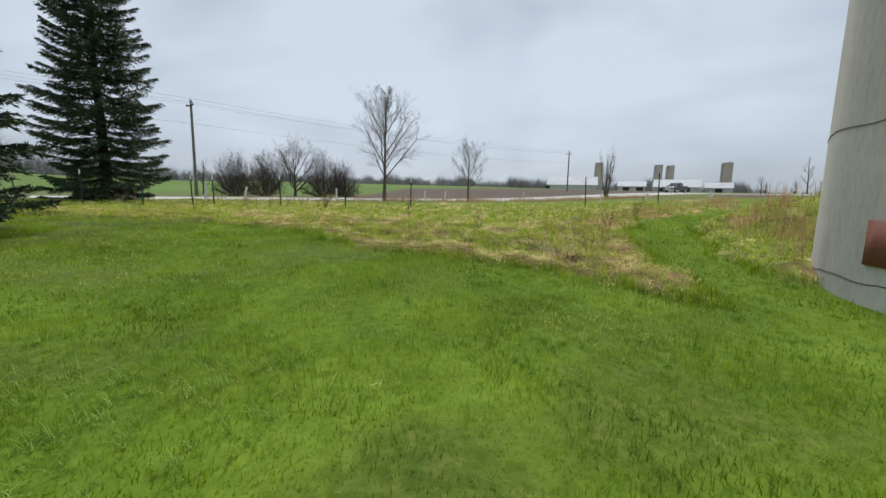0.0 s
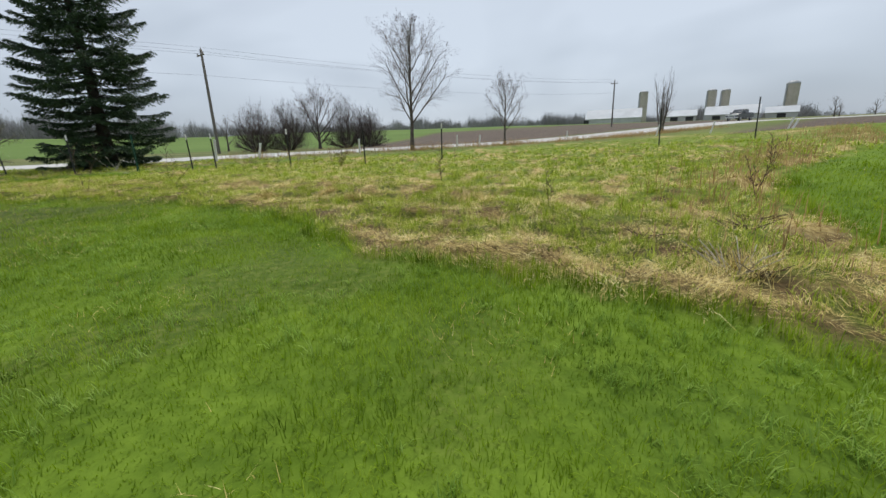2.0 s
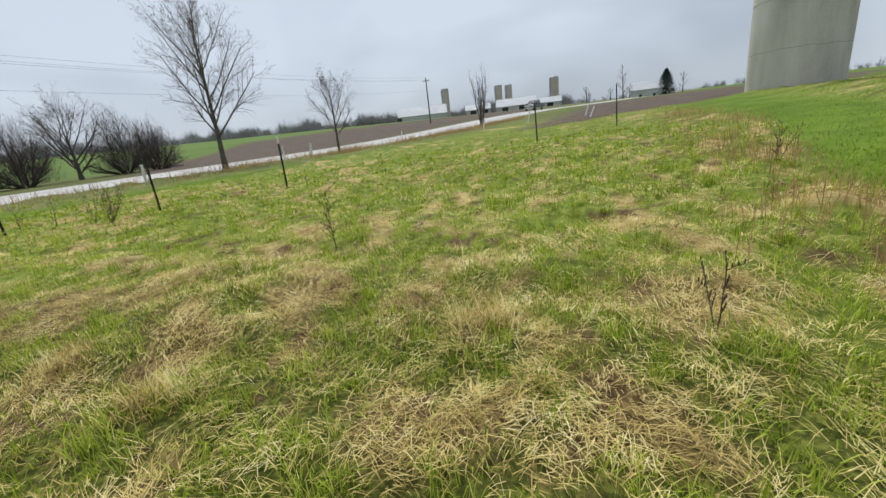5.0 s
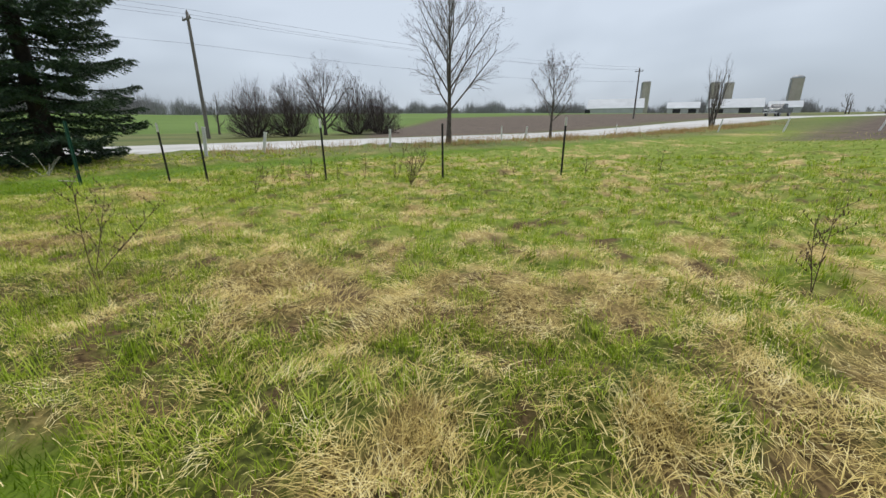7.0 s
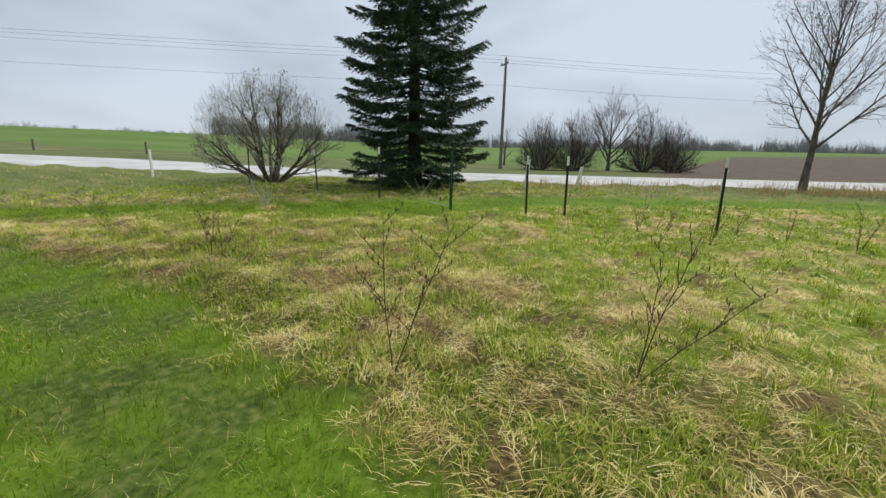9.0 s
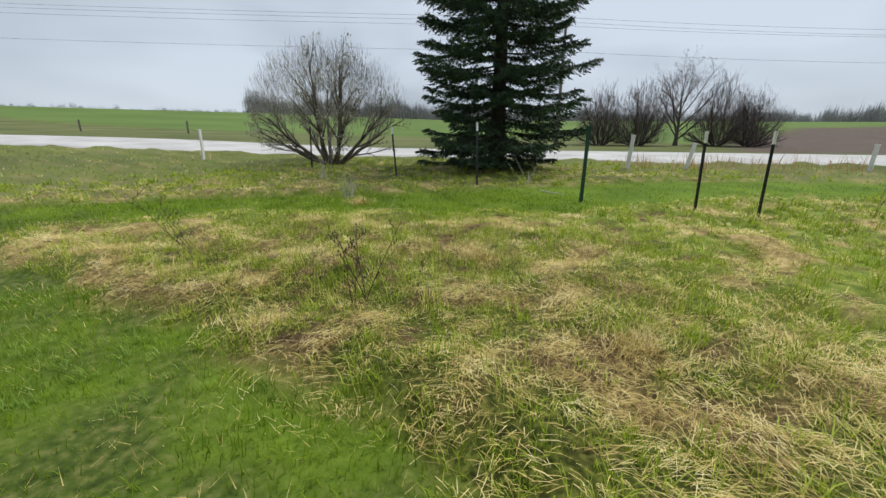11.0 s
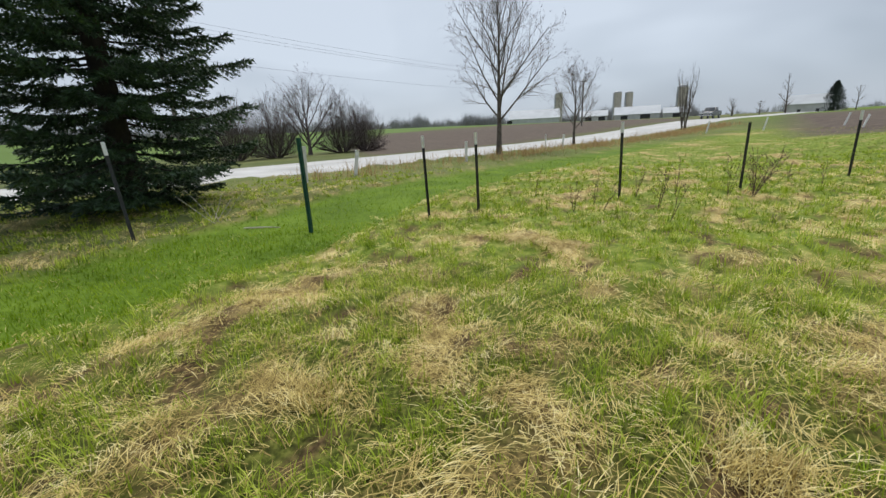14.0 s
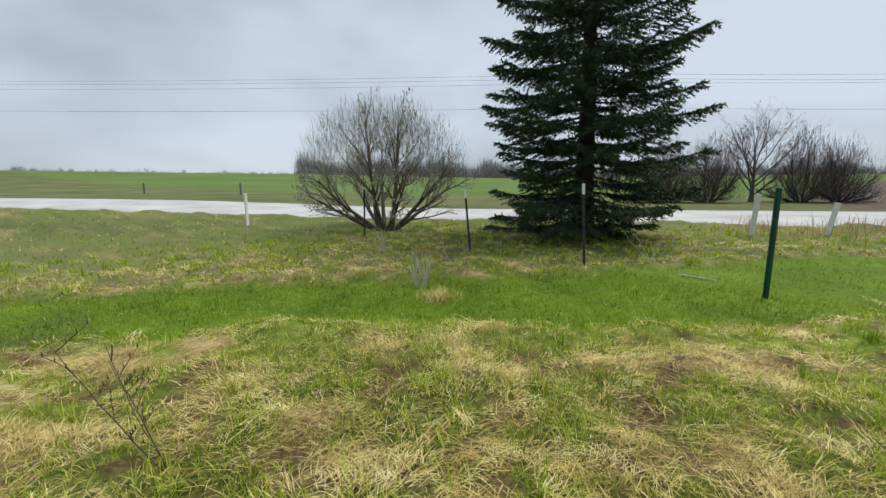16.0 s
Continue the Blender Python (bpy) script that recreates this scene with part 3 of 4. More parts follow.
    me = blades("matted_straw", p, size, rng.uniform(0.0022, 0.0046, n) * (1 + 0.18 * np.maximum(0, dist - 2.5)), flow, rng.uniform(0.97, 1.2, n), M_straw, curl=0.2)
    tagged(new("matted_straw", me), "flattened tan dead straw matted over rough grass", "straw", kind="stuff")

    def green_near(x, y):
        d = along(x, y, STROLL)
        return rough_share(x, y) * np.where(d < 3, 1.0, np.where(d < 16, (3 / np.maximum(d, 0.1)) ** 1.35, 0)) * (0.26 + 0.6 * green_share(x, y)) * (1 - 0.85 * worn_share(x, y)) * off_silo(x, y)

    c = scatter(rng, 112000, (-24, 3), (10, 30), green_near)
    per = 12
    n = len(c) * per
    dist = np.repeat(along(c[:, 0], c[:, 1], STROLL), per)
    size = np.repeat(rng.uniform(0.45, 1.2, len(c)) ** 1.3 * (0.6 + 0.5 * green_share(c[:, 0], c[:, 1])), per) * rng.uniform(0.06, 0.18, n)
    p = np.repeat(c, per, 0)
    p[:, :2] += rng.normal(0, 0.035, (n, 2))
    lean = np.clip(np.repeat(rng.uniform(0.3, 0.85, len(c)), per) + rng.normal(0, 0.22, n), 0.05, 1.1)
    me = blades("rough_green_grass", p, size, rng.uniform(0.0036, 0.0075, n) * (1 + 0.15 * np.maximum(0, dist - 2.5)), rng.uniform(0, 6.283, n), lean, M_green_blade)
    tagged(new("rough_green_grass", me), "fresh green blades growing through dead straw", "grass", kind="stuff")

    # longer grass left uncut along the lawn's edge
    e = scatter(rng, 900000, (-20, 4), (6, 22), lambda x, y: np.exp(-((rough_share(x, y) - 0.25) / 0.15) ** 2) * (rough_share(x, y) > 0.02) * (along(x, y, STROLL) < 7) * np.where(x > -4, 1.0, 0.25))
    n = len(e)
    me = blades("uncut_edge_grass", e, rng.uniform(0.08, 0.21, n) * np.where(e[:, 0] > -4, 1.0, 0.7), rng.uniform(0.004, 0.008, n), rng.uniform(0, 6.283, n), rng.uniform(0.1, 0.75, n), M_lawn_blade)
    tagged(new("uncut_edge_grass", me), "longer uncut green grass along the lawn's edge", "grass", kind="stuff")

    def rough_far(x, y):
        d = along(x, y, STROLL)
        return rough_share(x, y) * np.where(d < 6, 0, np.where(d < 45, (6 / np.maximum(d, 0.1)) ** 0.9, 0)) * (along(x, y, [(a - 2.0, b + 3.4) for a, b in ROAD]) > 4.6) * (y < x * 0.63 + 42.2) * off_silo(x, y)

    for name, count, mat, label, green in (("far_rough_grass", 420000, M_far_blade, "green rough grass towards the fence and road", True),
                                           ("far_dead_grass", 260000, M_straw, "tan dead grass in the rough field and road verge", False)):
        p = scatter(rng, count, (-45, -2), (38, 60), lambda x, y: rough_far(x, y) * (0.12 + 0.88 * (green_share(x, y) if green else 1 - green_share(x, y))))
        n = len(p)
        me = blades(name, p, rng.uniform(0.06, 0.16, n), rng.uniform(0.012, 0.026, n), rng.uniform(0, 6.283, n), rng.uniform(0.5, 1.0, n), mat, simple=True)
        tagged(new(name, me), label, "grass", kind="stuff")

    def tawny_odds(x, y):
        lane = along(x, y, [(2.0, 8.2), (3.2, 10.9), (5.0, 12.5), (8.0, 14.8), (14, 21)])
        bank = inside(x, y, BANK)
        a = 0.85 * np.exp(-(lane / 1.1) ** 2) * (rough_share(x, y) > 0.5)
        c = smooth(0.1, 0.9, bank) * (x < 12) * 1.0
        e = np.where(x > -6, 0.5, 0.25) * np.exp(-(along(x, y, [(-13.5, 29.5), (-2, 36.8), (8, 43.2), (26, 54.5), (34, 58)]) / 1.3) ** 2)
        return np.maximum(np.maximum(a, c), e) * off_silo(x, y) * (0.15 + 0.85 * smooth(-0.2, 0.4, patchy(x, y, 1.1, 51)))

    p = scatter(rng, 560000, (-15, 3), (34, 60), tawny_odds)
    n = len(p)
    short = np.where((inside(p[:, 0], p[:, 1], BANK) > 0) | (p[:, 1] > 27), 1.0, 0.68)
    me = blades("tawny_tall_grass", p, rng.uniform(0.2, 0.75, n) * short, rng.uniform(0.005, 0.011, n) * np.where(p[:, 1] > 27, 2.0, 1.0), rng.uniform(0, 6.283, n), rng.uniform(0.1, 0.85, n), M_tawny)
    tagged(new("tawny_tall_grass", me), "tall orange-tan dead grass beside the mown lane", "grass", kind="stuff")

    # clumps of pale tussock in the rough
    for x, y, s in ((-0.9, 11.4, 0.4), (-2.9, 11.6, 0.3), (-3.6, 12.4, 0.25), (-4.7, 12.35, 0.25), (1.0, 7.9, 0.4), (-10.9, 15.0, 0.25), (-12.7, 16.0, 0.25), (-16.5, 17.6, 0.3)):
        n = 420
        q = rng.normal(0, 0.14, (n, 2)) * (s / 0.35) + (x, y)
        p = np.stack([q[:, 0], q[:, 1], height(q[:, 0], q[:, 1])], 1)
        me = blades("straw_tussock", p, rng.uniform(0.3, 0.8, n) * s, rng.uniform(0.003, 0.006, n), rng.uniform(0, 6.283, n), rng.uniform(0.5, 1.1, n), M_straw)
        tagged(new("straw_tussock", me), "tangled tussock of pale dead grass", "tussock", "tussocks in the rough grass", kind="stuff")


# ---- silos ----
def build_silo(x, y, radius, tall, label, rings, rust):
    base = float(land(x, y)) - 0.35
    ob = thing("silo", (x, y, base), label, "silo", "old concrete silos")
    n = 72
    v, f = [], []
    for k, (r, z) in enumerate(((radius + 0.03, 0), (radius, 0.4), (radius - 0.005, tall * 0.5), (radius - 0.01, tall), (radius - 0.15, tall), (radius - 0.15, tall - 0.5))):
        v += [(r * math.cos(6.2832 * i / n), r * math.sin(6.2832 * i / n), z) for i in range(n)]
        if k:
            f += [((k - 1) * n + i, (k - 1) * n + (i + 1) % n, k * n + (i + 1) % n, k * n + i) for i in range(n)]
    part_mesh("wall", v, f, M_concrete, ob)
    rng = random.Random(5)
    for z in rings:
        v, f = [], []
        m = 144
        ph = rng.uniform(0, 6)
        for i in range(m):
            a = 6.2832 * i / m
            zz = z + 0.03 * math.sin(3 * a + ph) + 0.02 * math.sin(11 * a + ph) + rng.uniform(-0.008, 0.008)
            for r, dz in ((radius - 0.02, 0.010), (radius + 0.004, 0.006), (radius + 0.004, -0.006), (radius - 0.02, -0.010)):
                v.append((r * math.cos(a), r * math.sin(a), zz + dz))
        for i in range(m):
            j = (i + 1) % m
            for k in range(3):
                f.append((i * 4 + k, j * 4 + k, j * 4 + k + 1, i * 4 + k + 1))
        part_mesh("joint", v, f, M_joint, ob)
    for a, z, w, h in rust:
        v, f = [], []
        for i in range(9):
            b = radians(a) + (i / 8 - 0.5) * w / radius
            for r in (radius - 0.05, radius + 0.035):
                for zz in (z - h / 2, z + h / 2):
                    v.append((r * math.cos(b), r * math.sin(b), zz))
        for i in range(8):
            o, q = i * 4, i * 4 + 4
            f += [(o + 2, q + 2, q + 3, o + 3), (o + 1, o + 3, q + 3, q + 1), (o, q, q + 2, o + 2)]
        f += [(0, 2, 3, 1), (32, 33, 35, 34)]
        part_mesh("hatch", v, f, M_rust, ob, "rust-red steel hatch plate")
    top, ff = [], []
    for k in range(7):
        r, z = radius * math.cos(k / 6 * 1.5), tall + radius * 0.45 * math.sin(k / 6 * 1.5)
        top += [(r * math.cos(6.2832 * i / n), r * math.sin(6.2832 * i / n), z) for i in range(n)]
        if k:
            ff += [((k - 1) * n + i, (k - 1) * n + (i + 1) % n, k * n + (i + 1) % n, k * n + i) for i in range(n)]
    part_mesh("roof", top, ff, M_dome, ob)
    return ob


# ---- trees ----
def build_tree(name, x, y, tall, trunk_h, trunk_r, spread, seed, label, category, mats, limbs=9, twigs=9, fine=7, stems=1, lift=0.06, buds=0, stretch=0.62, reach=0.7, lowest=0.85, dome=0.0, brush=(0, 0.5, 0.01, 0.4, 0.02)):
    """A bare tree: trunk (or several stems), limbs and fine twigs."""
    rng = random.Random(seed)
    ob = thing(name, at_ground(x, y, -0.05), label, category)
    wood, twig, tips = Tubes(), Tubes(), []
    for s in range(stems):
        lean = Vector((0, 0, 1))
        foot = Vector((0, 0, 0))
        if stems > 1:
            a = 6.283 * (s + rng.random() * 0.6) / stems
            foot = Vector((math.cos(a), math.sin(a), 0)) * trunk_r * 1.4
            lean = Vector((math.cos(a) * spread * rng.uniform(0.3, 1.1), math.sin(a) * spread * rng.uniform(0.3, 1.1), 1)).normalized()
        size = tall * (rng.uniform(0.75, 1.0) if stems > 1 else 1.0)
        if dome:
            lean, size = dome_stem(rng, a, tall, dome, 68 if spread > 0.8 else 84)
            grow(rng, [wood, wood, twig, twig], tips, foot, lean, size * rng.uniform(0.8, 0.95), trunk_r * 0.42, 0,
                 [(limbs, 0.5, 0.5, 0.06, 0.035, 6), (twigs, 0.5, 0.5, 0.11, 0.03, 4), (fine, 0.55, 0.5, 0.14, 0.03, 3), (0, 0.5, 0.5, 0.18, 0.02, 3)])
            continue
        pts = limb(rng, foot, lean, size * 0.9, 0.035 if stems == 1 else 0.09, 9, 0.03)
        r0 = trunk_r * (1.0 if stems == 1 else 0.6)
        radii = [r0 * (1.25 if i == 0 else 1 - 0.9 * (i / 9) ** 0.9) for i in range(10)]
        wood.add(pts, radii, 9 if stems == 1 else 6)
        n = limbs
        for k in range(n):
            h = trunk_h / size * lowest + (0.98 - trunk_h / size * lowest) * (k + rng.random() * 0.7) / n
            i = min(int(h * 9), 8)
            at = pts[i].lerp(pts[i + 1], h * 9 - i)
            a = k * 2.4 + rng.uniform(-0.5, 0.5)
            if stems == 1:
                tilt = radians(56 - 34 * h) * rng.uniform(0.85, 1.12)
                side = spread * tall * 0.36 * min(1.0, 0.62 + 1.6 * h, 1.75 * (1.06 - h)) * rng.uniform(0.75, 1.1)
                grow(rng, [wood, twig, twig, twig], tips, at, Vector((math.cos(a) * math.sin(tilt), math.sin(a) * math.sin(tilt), math.cos(tilt))), side / math.sin(tilt), radii[i] * 0.5, 0,
                     [(twigs, 0.5, 0.62, 0.10, 0.07, 5), (fine, 0.6, 0.6, 0.16, 0.05, 3), (3, 0.55, 0.6, 0.2, 0.05, 3), (0, 0.5, 0.5, 0.2, 0.04, 3)][:4 if fine > 5 else 3])
                continue
            open_ = spread * (1.15 - 0.75 * h)
            way = Vector((math.cos(a) * open_, math.sin(a) * open_, 1.0)).normalized()
            ln = size * reach * (1.0 - h) * 0.75 + size * 0.10
            grow(rng, [wood, twig, twig], tips, at, way, ln * rng.uniform(0.8, 1.15), radii[i] * 0.55, 0,
                 [(twigs, stretch, 0.6, 0.10, lift, 5), (fine, 0.55, 0.55, 0.14, lift, 3), (0, 0.5, 0.5, 0.18, lift, 3)])
    wood_mat, twig_mat = mats
    part_mesh("trunk", wood.v, wood.f, wood_mat, ob)
    part_mesh("crown", twig.v, twig.f, twig_mat, ob)
    if brush[0]:
        nb = np.random.RandomState(seed + 500)
        n = brush[0]
        t, a = np.arccos(nb.uniform(brush[4], 1, n)), nb.uniform(0, 6.283, n)
        k = nb.uniform(brush[3], 1.0, n) ** 0.6 * (1 + 0.10 * np.sin(5 * a + seed) * np.sin(3 * t + 1) + 0.07 * np.sin(13 * a))
        w = np.stack([np.sin(t) * np.cos(a), np.sin(t) * np.sin(a), np.cos(t)], 1)
        p = w * k[:, None] * np.array([dome, dome, tall]) * 0.93 + (0, 0, 0.1)
        if brush[4] < 0:
            p = w * k[:, None] * np.array([dome, dome, tall * 0.52]) * 0.96 + (0, 0, tall * 0.5)
            w = p / np.linalg.norm(p, axis=1)[:, None]
        d = w + np.array([0, 0, 0.5]) + nb.normal(0, 0.42, (n, 3))
        lean_ = np.arctan2(np.hypot(d[:, 0], d[:, 1]), np.maximum(d[:, 2], 0.05)) / 1.5
        me = blades("twigs", p, nb.uniform(0.5, 1.3, n) * brush[1], nb.uniform(0.6, 1.4, n) * brush[2], np.arctan2(d[:, 1], d[:, 0]), lean_, twig_mat, curl=0.25)
        o = new("brushwood", me)
        o.parent = ob
    if buds:
        nrng = np.random.RandomState(seed)
        pick = nrng.choice(len(tips), min(buds, len(tips)), replace=False)
        p = np.array([tuple(tips[i]) for i in pick]) + nrng.normal(0, 0.03, (len(pick), 3))
        n = len(p)
        me = blades("blossom", p, nrng.uniform(0.05, 0.09, n), nrng.uniform(0.02, 0.035, n), nrng.uniform(0, 6.283, n), nrng.uniform(0, 1.2, n), M_bud if dome else M_dark_bud)
        o = new("blossom" if dome else "bud_growth", me)
        o.parent = ob
        tagged(o, "small pale catkins and buds" if dome else "dark swelling buds on the twigs")
    return ob


def build_spruce(x, y, tall, radius, seed, label, clear=0.5):
    """A spruce: trunk, whorls of drooping boughs, and needles in many sprays."""
    rng = random.Random(seed)
    ob = thing("spruce_tree", at_ground(x, y, -0.05), label, "tree", "spruce trees")
    wood = Tubes()
    pts = [Vector((0.05 * math.sin(i), 0.05 * math.cos(i * 1.7), tall * i / 10)) for i in range(11)]
    wood.add(pts, [0.24 * (1.3 if i == 0 else 1 - 0.95 * i / 10) * tall / 12 for i in range(11)], 10)
    part_mesh("trunk", wood.v, wood.f, M_spruce_bark, ob)
    nr = np.random.RandomState(seed)
    z = clear
    while z < tall - 0.25:
        h = z / tall
        reach = radius * (1 - h) ** 0.52 * (1.0 if h > 0.09 else 0.62 + 4.2 * h)
        count = rng.choice((7, 8, 8, 9)) if h < 0.8 else 5
        turn = rng.uniform(0, 6.283)
        for k in range(count):
            a = turn + 6.283 * k / count + rng.uniform(-0.28, 0.28)
            ln = reach * rng.uniform(0.76, 1.08) * (0.6 if rng.random() < 0.1 else 1.0)
            bough_of(ob, rng, nr, Vector((math.cos(a), math.sin(a), 0)), ln, z + rng.uniform(-0.14, 0.14), h, radius)
        z += rng.uniform(0.38, 0.54) * (1 - 0.35 * h)
    return ob


def bough_of(ob, rng, nr, out, ln, z, h, radius):
    """One bough: its wood, and needles in stiff sprays along its twigs."""
    droop = 0.25 * (1 - h) + rng.uniform(-0.05, 0.10) - 0.38 * h
    steps = 7
    line = [out * (ln * i / steps) + Vector((0, 0, z - droop * ln * i / steps + 0.17 * ln * (i / steps) ** 3)) for i in range(steps + 1)]
    wood = Tubes()
    wood.add(line, [0.028 * (1 - 0.85 * i / steps) * (0.5 + ln / radius) for i in range(steps + 1)], 4)
    side = Vector((-out.y, out.x, 0))
    feet, ways, lens = [line[-2]], [(line[-1] - line[-2]).normalized()], [ln / steps + 0.12]
    twigs = max(6, int(ln * 11))
    for t in range(twigs):
        s = 0.16 + 0.84 * (t + rng.random() * 0.5) / twigs
        i = min(int(s * steps), steps - 1)
        at = line[i].lerp(line[i + 1], s * steps - i)
        for sgn in (-1, 1):
            feet.append(at)
            ways.append((out * 0.75 + side * sgn * rng.uniform(0.65, 1.0) + Vector((0, 0, rng.uniform(-0.42, 0.02)))).normalized())
            lens.append(ln * 0.37 * (1.12 - s) * rng.uniform(0.7, 1.15) + 0.10)
    f, w, le = np.array([tuple(v) for v in feet]), np.array([tuple(v) for v in ways]), np.array(lens)
    per = 19
    s = (np.arange(per)[None, :] + nr.uniform(0, 1, (len(f), per))) / per
    p = (f[:, None, :] + w[:, None, :] * (le[:, None] * s)[:, :, None]).reshape(-1, 3)
    p[:, 2] -= (0.10 * le[:, None] * s * s).reshape(-1)
    d = np.repeat(w, per, 0) + nr.normal(0, 0.55, (len(p), 3))
    d /= np.linalg.norm(d, axis=1)[:, None]
    q = np.cross(d, nr.normal(0, 1, (len(p), 3)))
    q /= np.linalg.norm(q, axis=1)[:, None]
    wide, long_ = nr.uniform(0.014, 0.026, len(p))[:, None], nr.uniform(0.07, 0.14, len(p))[:, None]
    v = np.stack([p - q * wide, p + q * wide, p + d * long_], 1).reshape(-1, 3)
    wv = np.array([tuple(c) for c in wood.v])
    quads = np.array([c for c in wood.f])
    me = bpy.data.meshes.new("bough")
    me.vertices.add(len(wv) + len(v))
    me.vertices.foreach_set("co", np.concatenate([wv, v]).astype(np.float32).reshape(-1))
    me.loops.add(quads.size + len(v))
    me.loops.foreach_set("vertex_index", np.concatenate([quads.reshape(-1), np.arange(len(v)) + len(wv)]).astype(np.int32))
    me.polygons.add(len(quads) + len(p))
    me.polygons.foreach_set("loop_start", np.concatenate([np.arange(len(quads)) * 4, quads.size + np.arange(len(p)) * 3]).astype(np.int32))
    me.polygons.foreach_set("loop_total", np.concatenate([np.full(len(quads), 4), np.full(len(p), 3)]).astype(np.int32))
    me.materials.append(M_spruce_bark)
    me.materials.append(M_needle)
    me.polygons.foreach_set("material_index", np.concatenate([np.zeros(len(quads)), np.ones(len(p))]).astype(np.int32))
    me.update(calc_edges=True)
    o = new("bough", me)
    o.parent = ob


# ---- fence and markers ----
def build_t_post(x, y, tall, lean, mat, cap, label, wide=1.0, rz=0.0):
    """A rolled steel T-post with studs, and its painted top."""
    ob = new("fence_post")
    ob.matrix_world = Matrix.Translation(at_ground(x, y, -0.12)) @ Vector((lean[0], lean[1], 1)).to_track_quat("Z", "Y").to_matrix().to_4x4() @ pose(0, 0, 0, 0, 0, rz)
    tagged(ob, label, "fence post", "steel fence posts in a row")
    h = tall + 0.12
    t = 0.024 * wide
    cut = [(-t, 0), (t, 0), (t, 0.007), (0.005, 0.009), (0.005, 0.040 * wide), (-0.005, 0.040 * wide), (-0.005, 0.009), (-t, 0.007)]

    def column(z0, z1, grow_=1.0):
        bm = bmesh.new()
        a = [bm.verts.new((u * grow_, (v - 0.012) * grow_, z0)) for u, v in cut]
        b = [bm.verts.new((u * grow_, (v - 0.012) * grow_, z1)) for u, v in cut]
        n = len(a)
        bm.faces.new(a[::-1])
        bm.faces.new(b)
        for i in range(n):
            bm.faces.new((a[i], a[(i + 1) % n], b[(i + 1) % n], b[i]))
        return bm

    bm = column(0, h - (0.2 if cap else 0))
    z = 0.3
    while z < h - 0.25:
        box(0.016 * wide, 0.010, 0.014, (0, -0.015, z), bm=bm)
        z += 0.055
    part("shaft", bm, mat, ob)
    if cap:
        part("painted_top", column(h - 0.2, h, 1.06), M_white, ob, "white-painted tip")
    return ob


def build_marker(x, y, tall, lean, label):
    ob = new("road_marker")
    ob.matrix_world = Matrix.Translation(at_ground(x, y, -0.1)) @ Vector((lean[0], lean[1], 1)).to_track_quat("Z", "Y").to_matrix().to_4x4() @ pose(0, 0, 0, 0, 0, 57)
    tagged(ob, label, "marker post", "white roadside marker posts")
    part("stake", box(0.13, 0.05, tall + 0.1, (0, 0, (tall + 0.1) / 2), 0.012), M_white, ob)
    part("cap", box(0.15, 0.065, 0.05, (0, 0, tall + 0.1), 0.012), M_white, ob)
    return ob


def build_sapling(x, y, tall, wide, stems, seed, label, side=6, lean=(0, 0)):
    """A leafless young shrub or weed with a few crooked stems and bud-tipped twigs."""
    rng = random.Random(seed)
    ob = thing("bare_sapling", at_ground(x, y, -0.03), label, "shrub", "bare saplings in the rough grass")
    for s in range(stems):
        stem = Tubes()
        a = 6.283 * (s + rng.random() * 0.5) / stems
        way = Vector((math.cos(a) * wide + lean[0], math.sin(a) * wide + lean[1], 1))
        ln = tall * rng.uniform(0.75, 1.1)
        pts = limb(rng, Vector((0, 0, 0)), way, ln, 0.09, 7, 0.02)
        stem.add(pts, [0.0048 * (1 - 0.6 * i / 7) for i in range(8)], 5)
        for k in range(side):
            h = 0.25 + 0.72 * (k + rng.random()) / side
            i = min(int(h * 7), 6)
            at = pts[i].lerp(pts[i + 1], h * 7 - i)
            b = rng.uniform(0, 6.283)
            tw = limb(rng, at, Vector((math.cos(b), math.sin(b), 0.9)), ln * rng.uniform(0.10, 0.26), 0.12, 3)
            stem.add(tw, [0.0035, 0.003, 0.0025, 0.002], 3)
            for q in tw[1:]:
                stem.add([q, q + Vector((0, 0, 0.012)), q + Vector((0, 0, 0.028))], [0.0025, 0.0048, 0.002], 4)
        part_mesh("stem", stem.v, stem.f, M_red_twig, ob)
    return ob


# ---- poles and wires ----
def build_pole(x, y, tall, rz, lean=(0.0, 0.0)):
    ob = new("utility_pole")
    ob.matrix_world = Matrix.Translation(at_ground(x, y, -0.1)) @ Vector((lean[0], lean[1], 1)).to_track_quat("Z", "Y").to_matrix().to_4x4() @ pose(0, 0, 0, 0, 0, rz)
    tagged(ob, "weathered grey wooden utility pole with a crossarm", "utility pole", "utility poles along the road")
    t = Tubes()
    t.add([Vector((0, 0, tall * k / 6)) for k in range(7)], [0.17 - 0.055 * k / 6 for k in range(7)], 12)
    part_mesh("shaft", t.v, t.f, M_pole, ob)
    part("crossarm", box(0.11, 1.5, 0.12, (0.12, 0, tall - 0.55), 0.012), M_pole, ob)
    for y_, z in ((-0.65, tall - 0.40), (0.65, tall - 0.40), (0, tall + 0.08)):
        t = Tubes()
        t.add([Vector((0.12 if y_ else 0, y_, z - 0.1 + 0.05 * k)) for k in range(5)], [0.02, 0.055, 0.035, 0.05, 0.02], 10)
        part_mesh("insulator", t.v, t.f, M_ceramic, ob)
    return ob


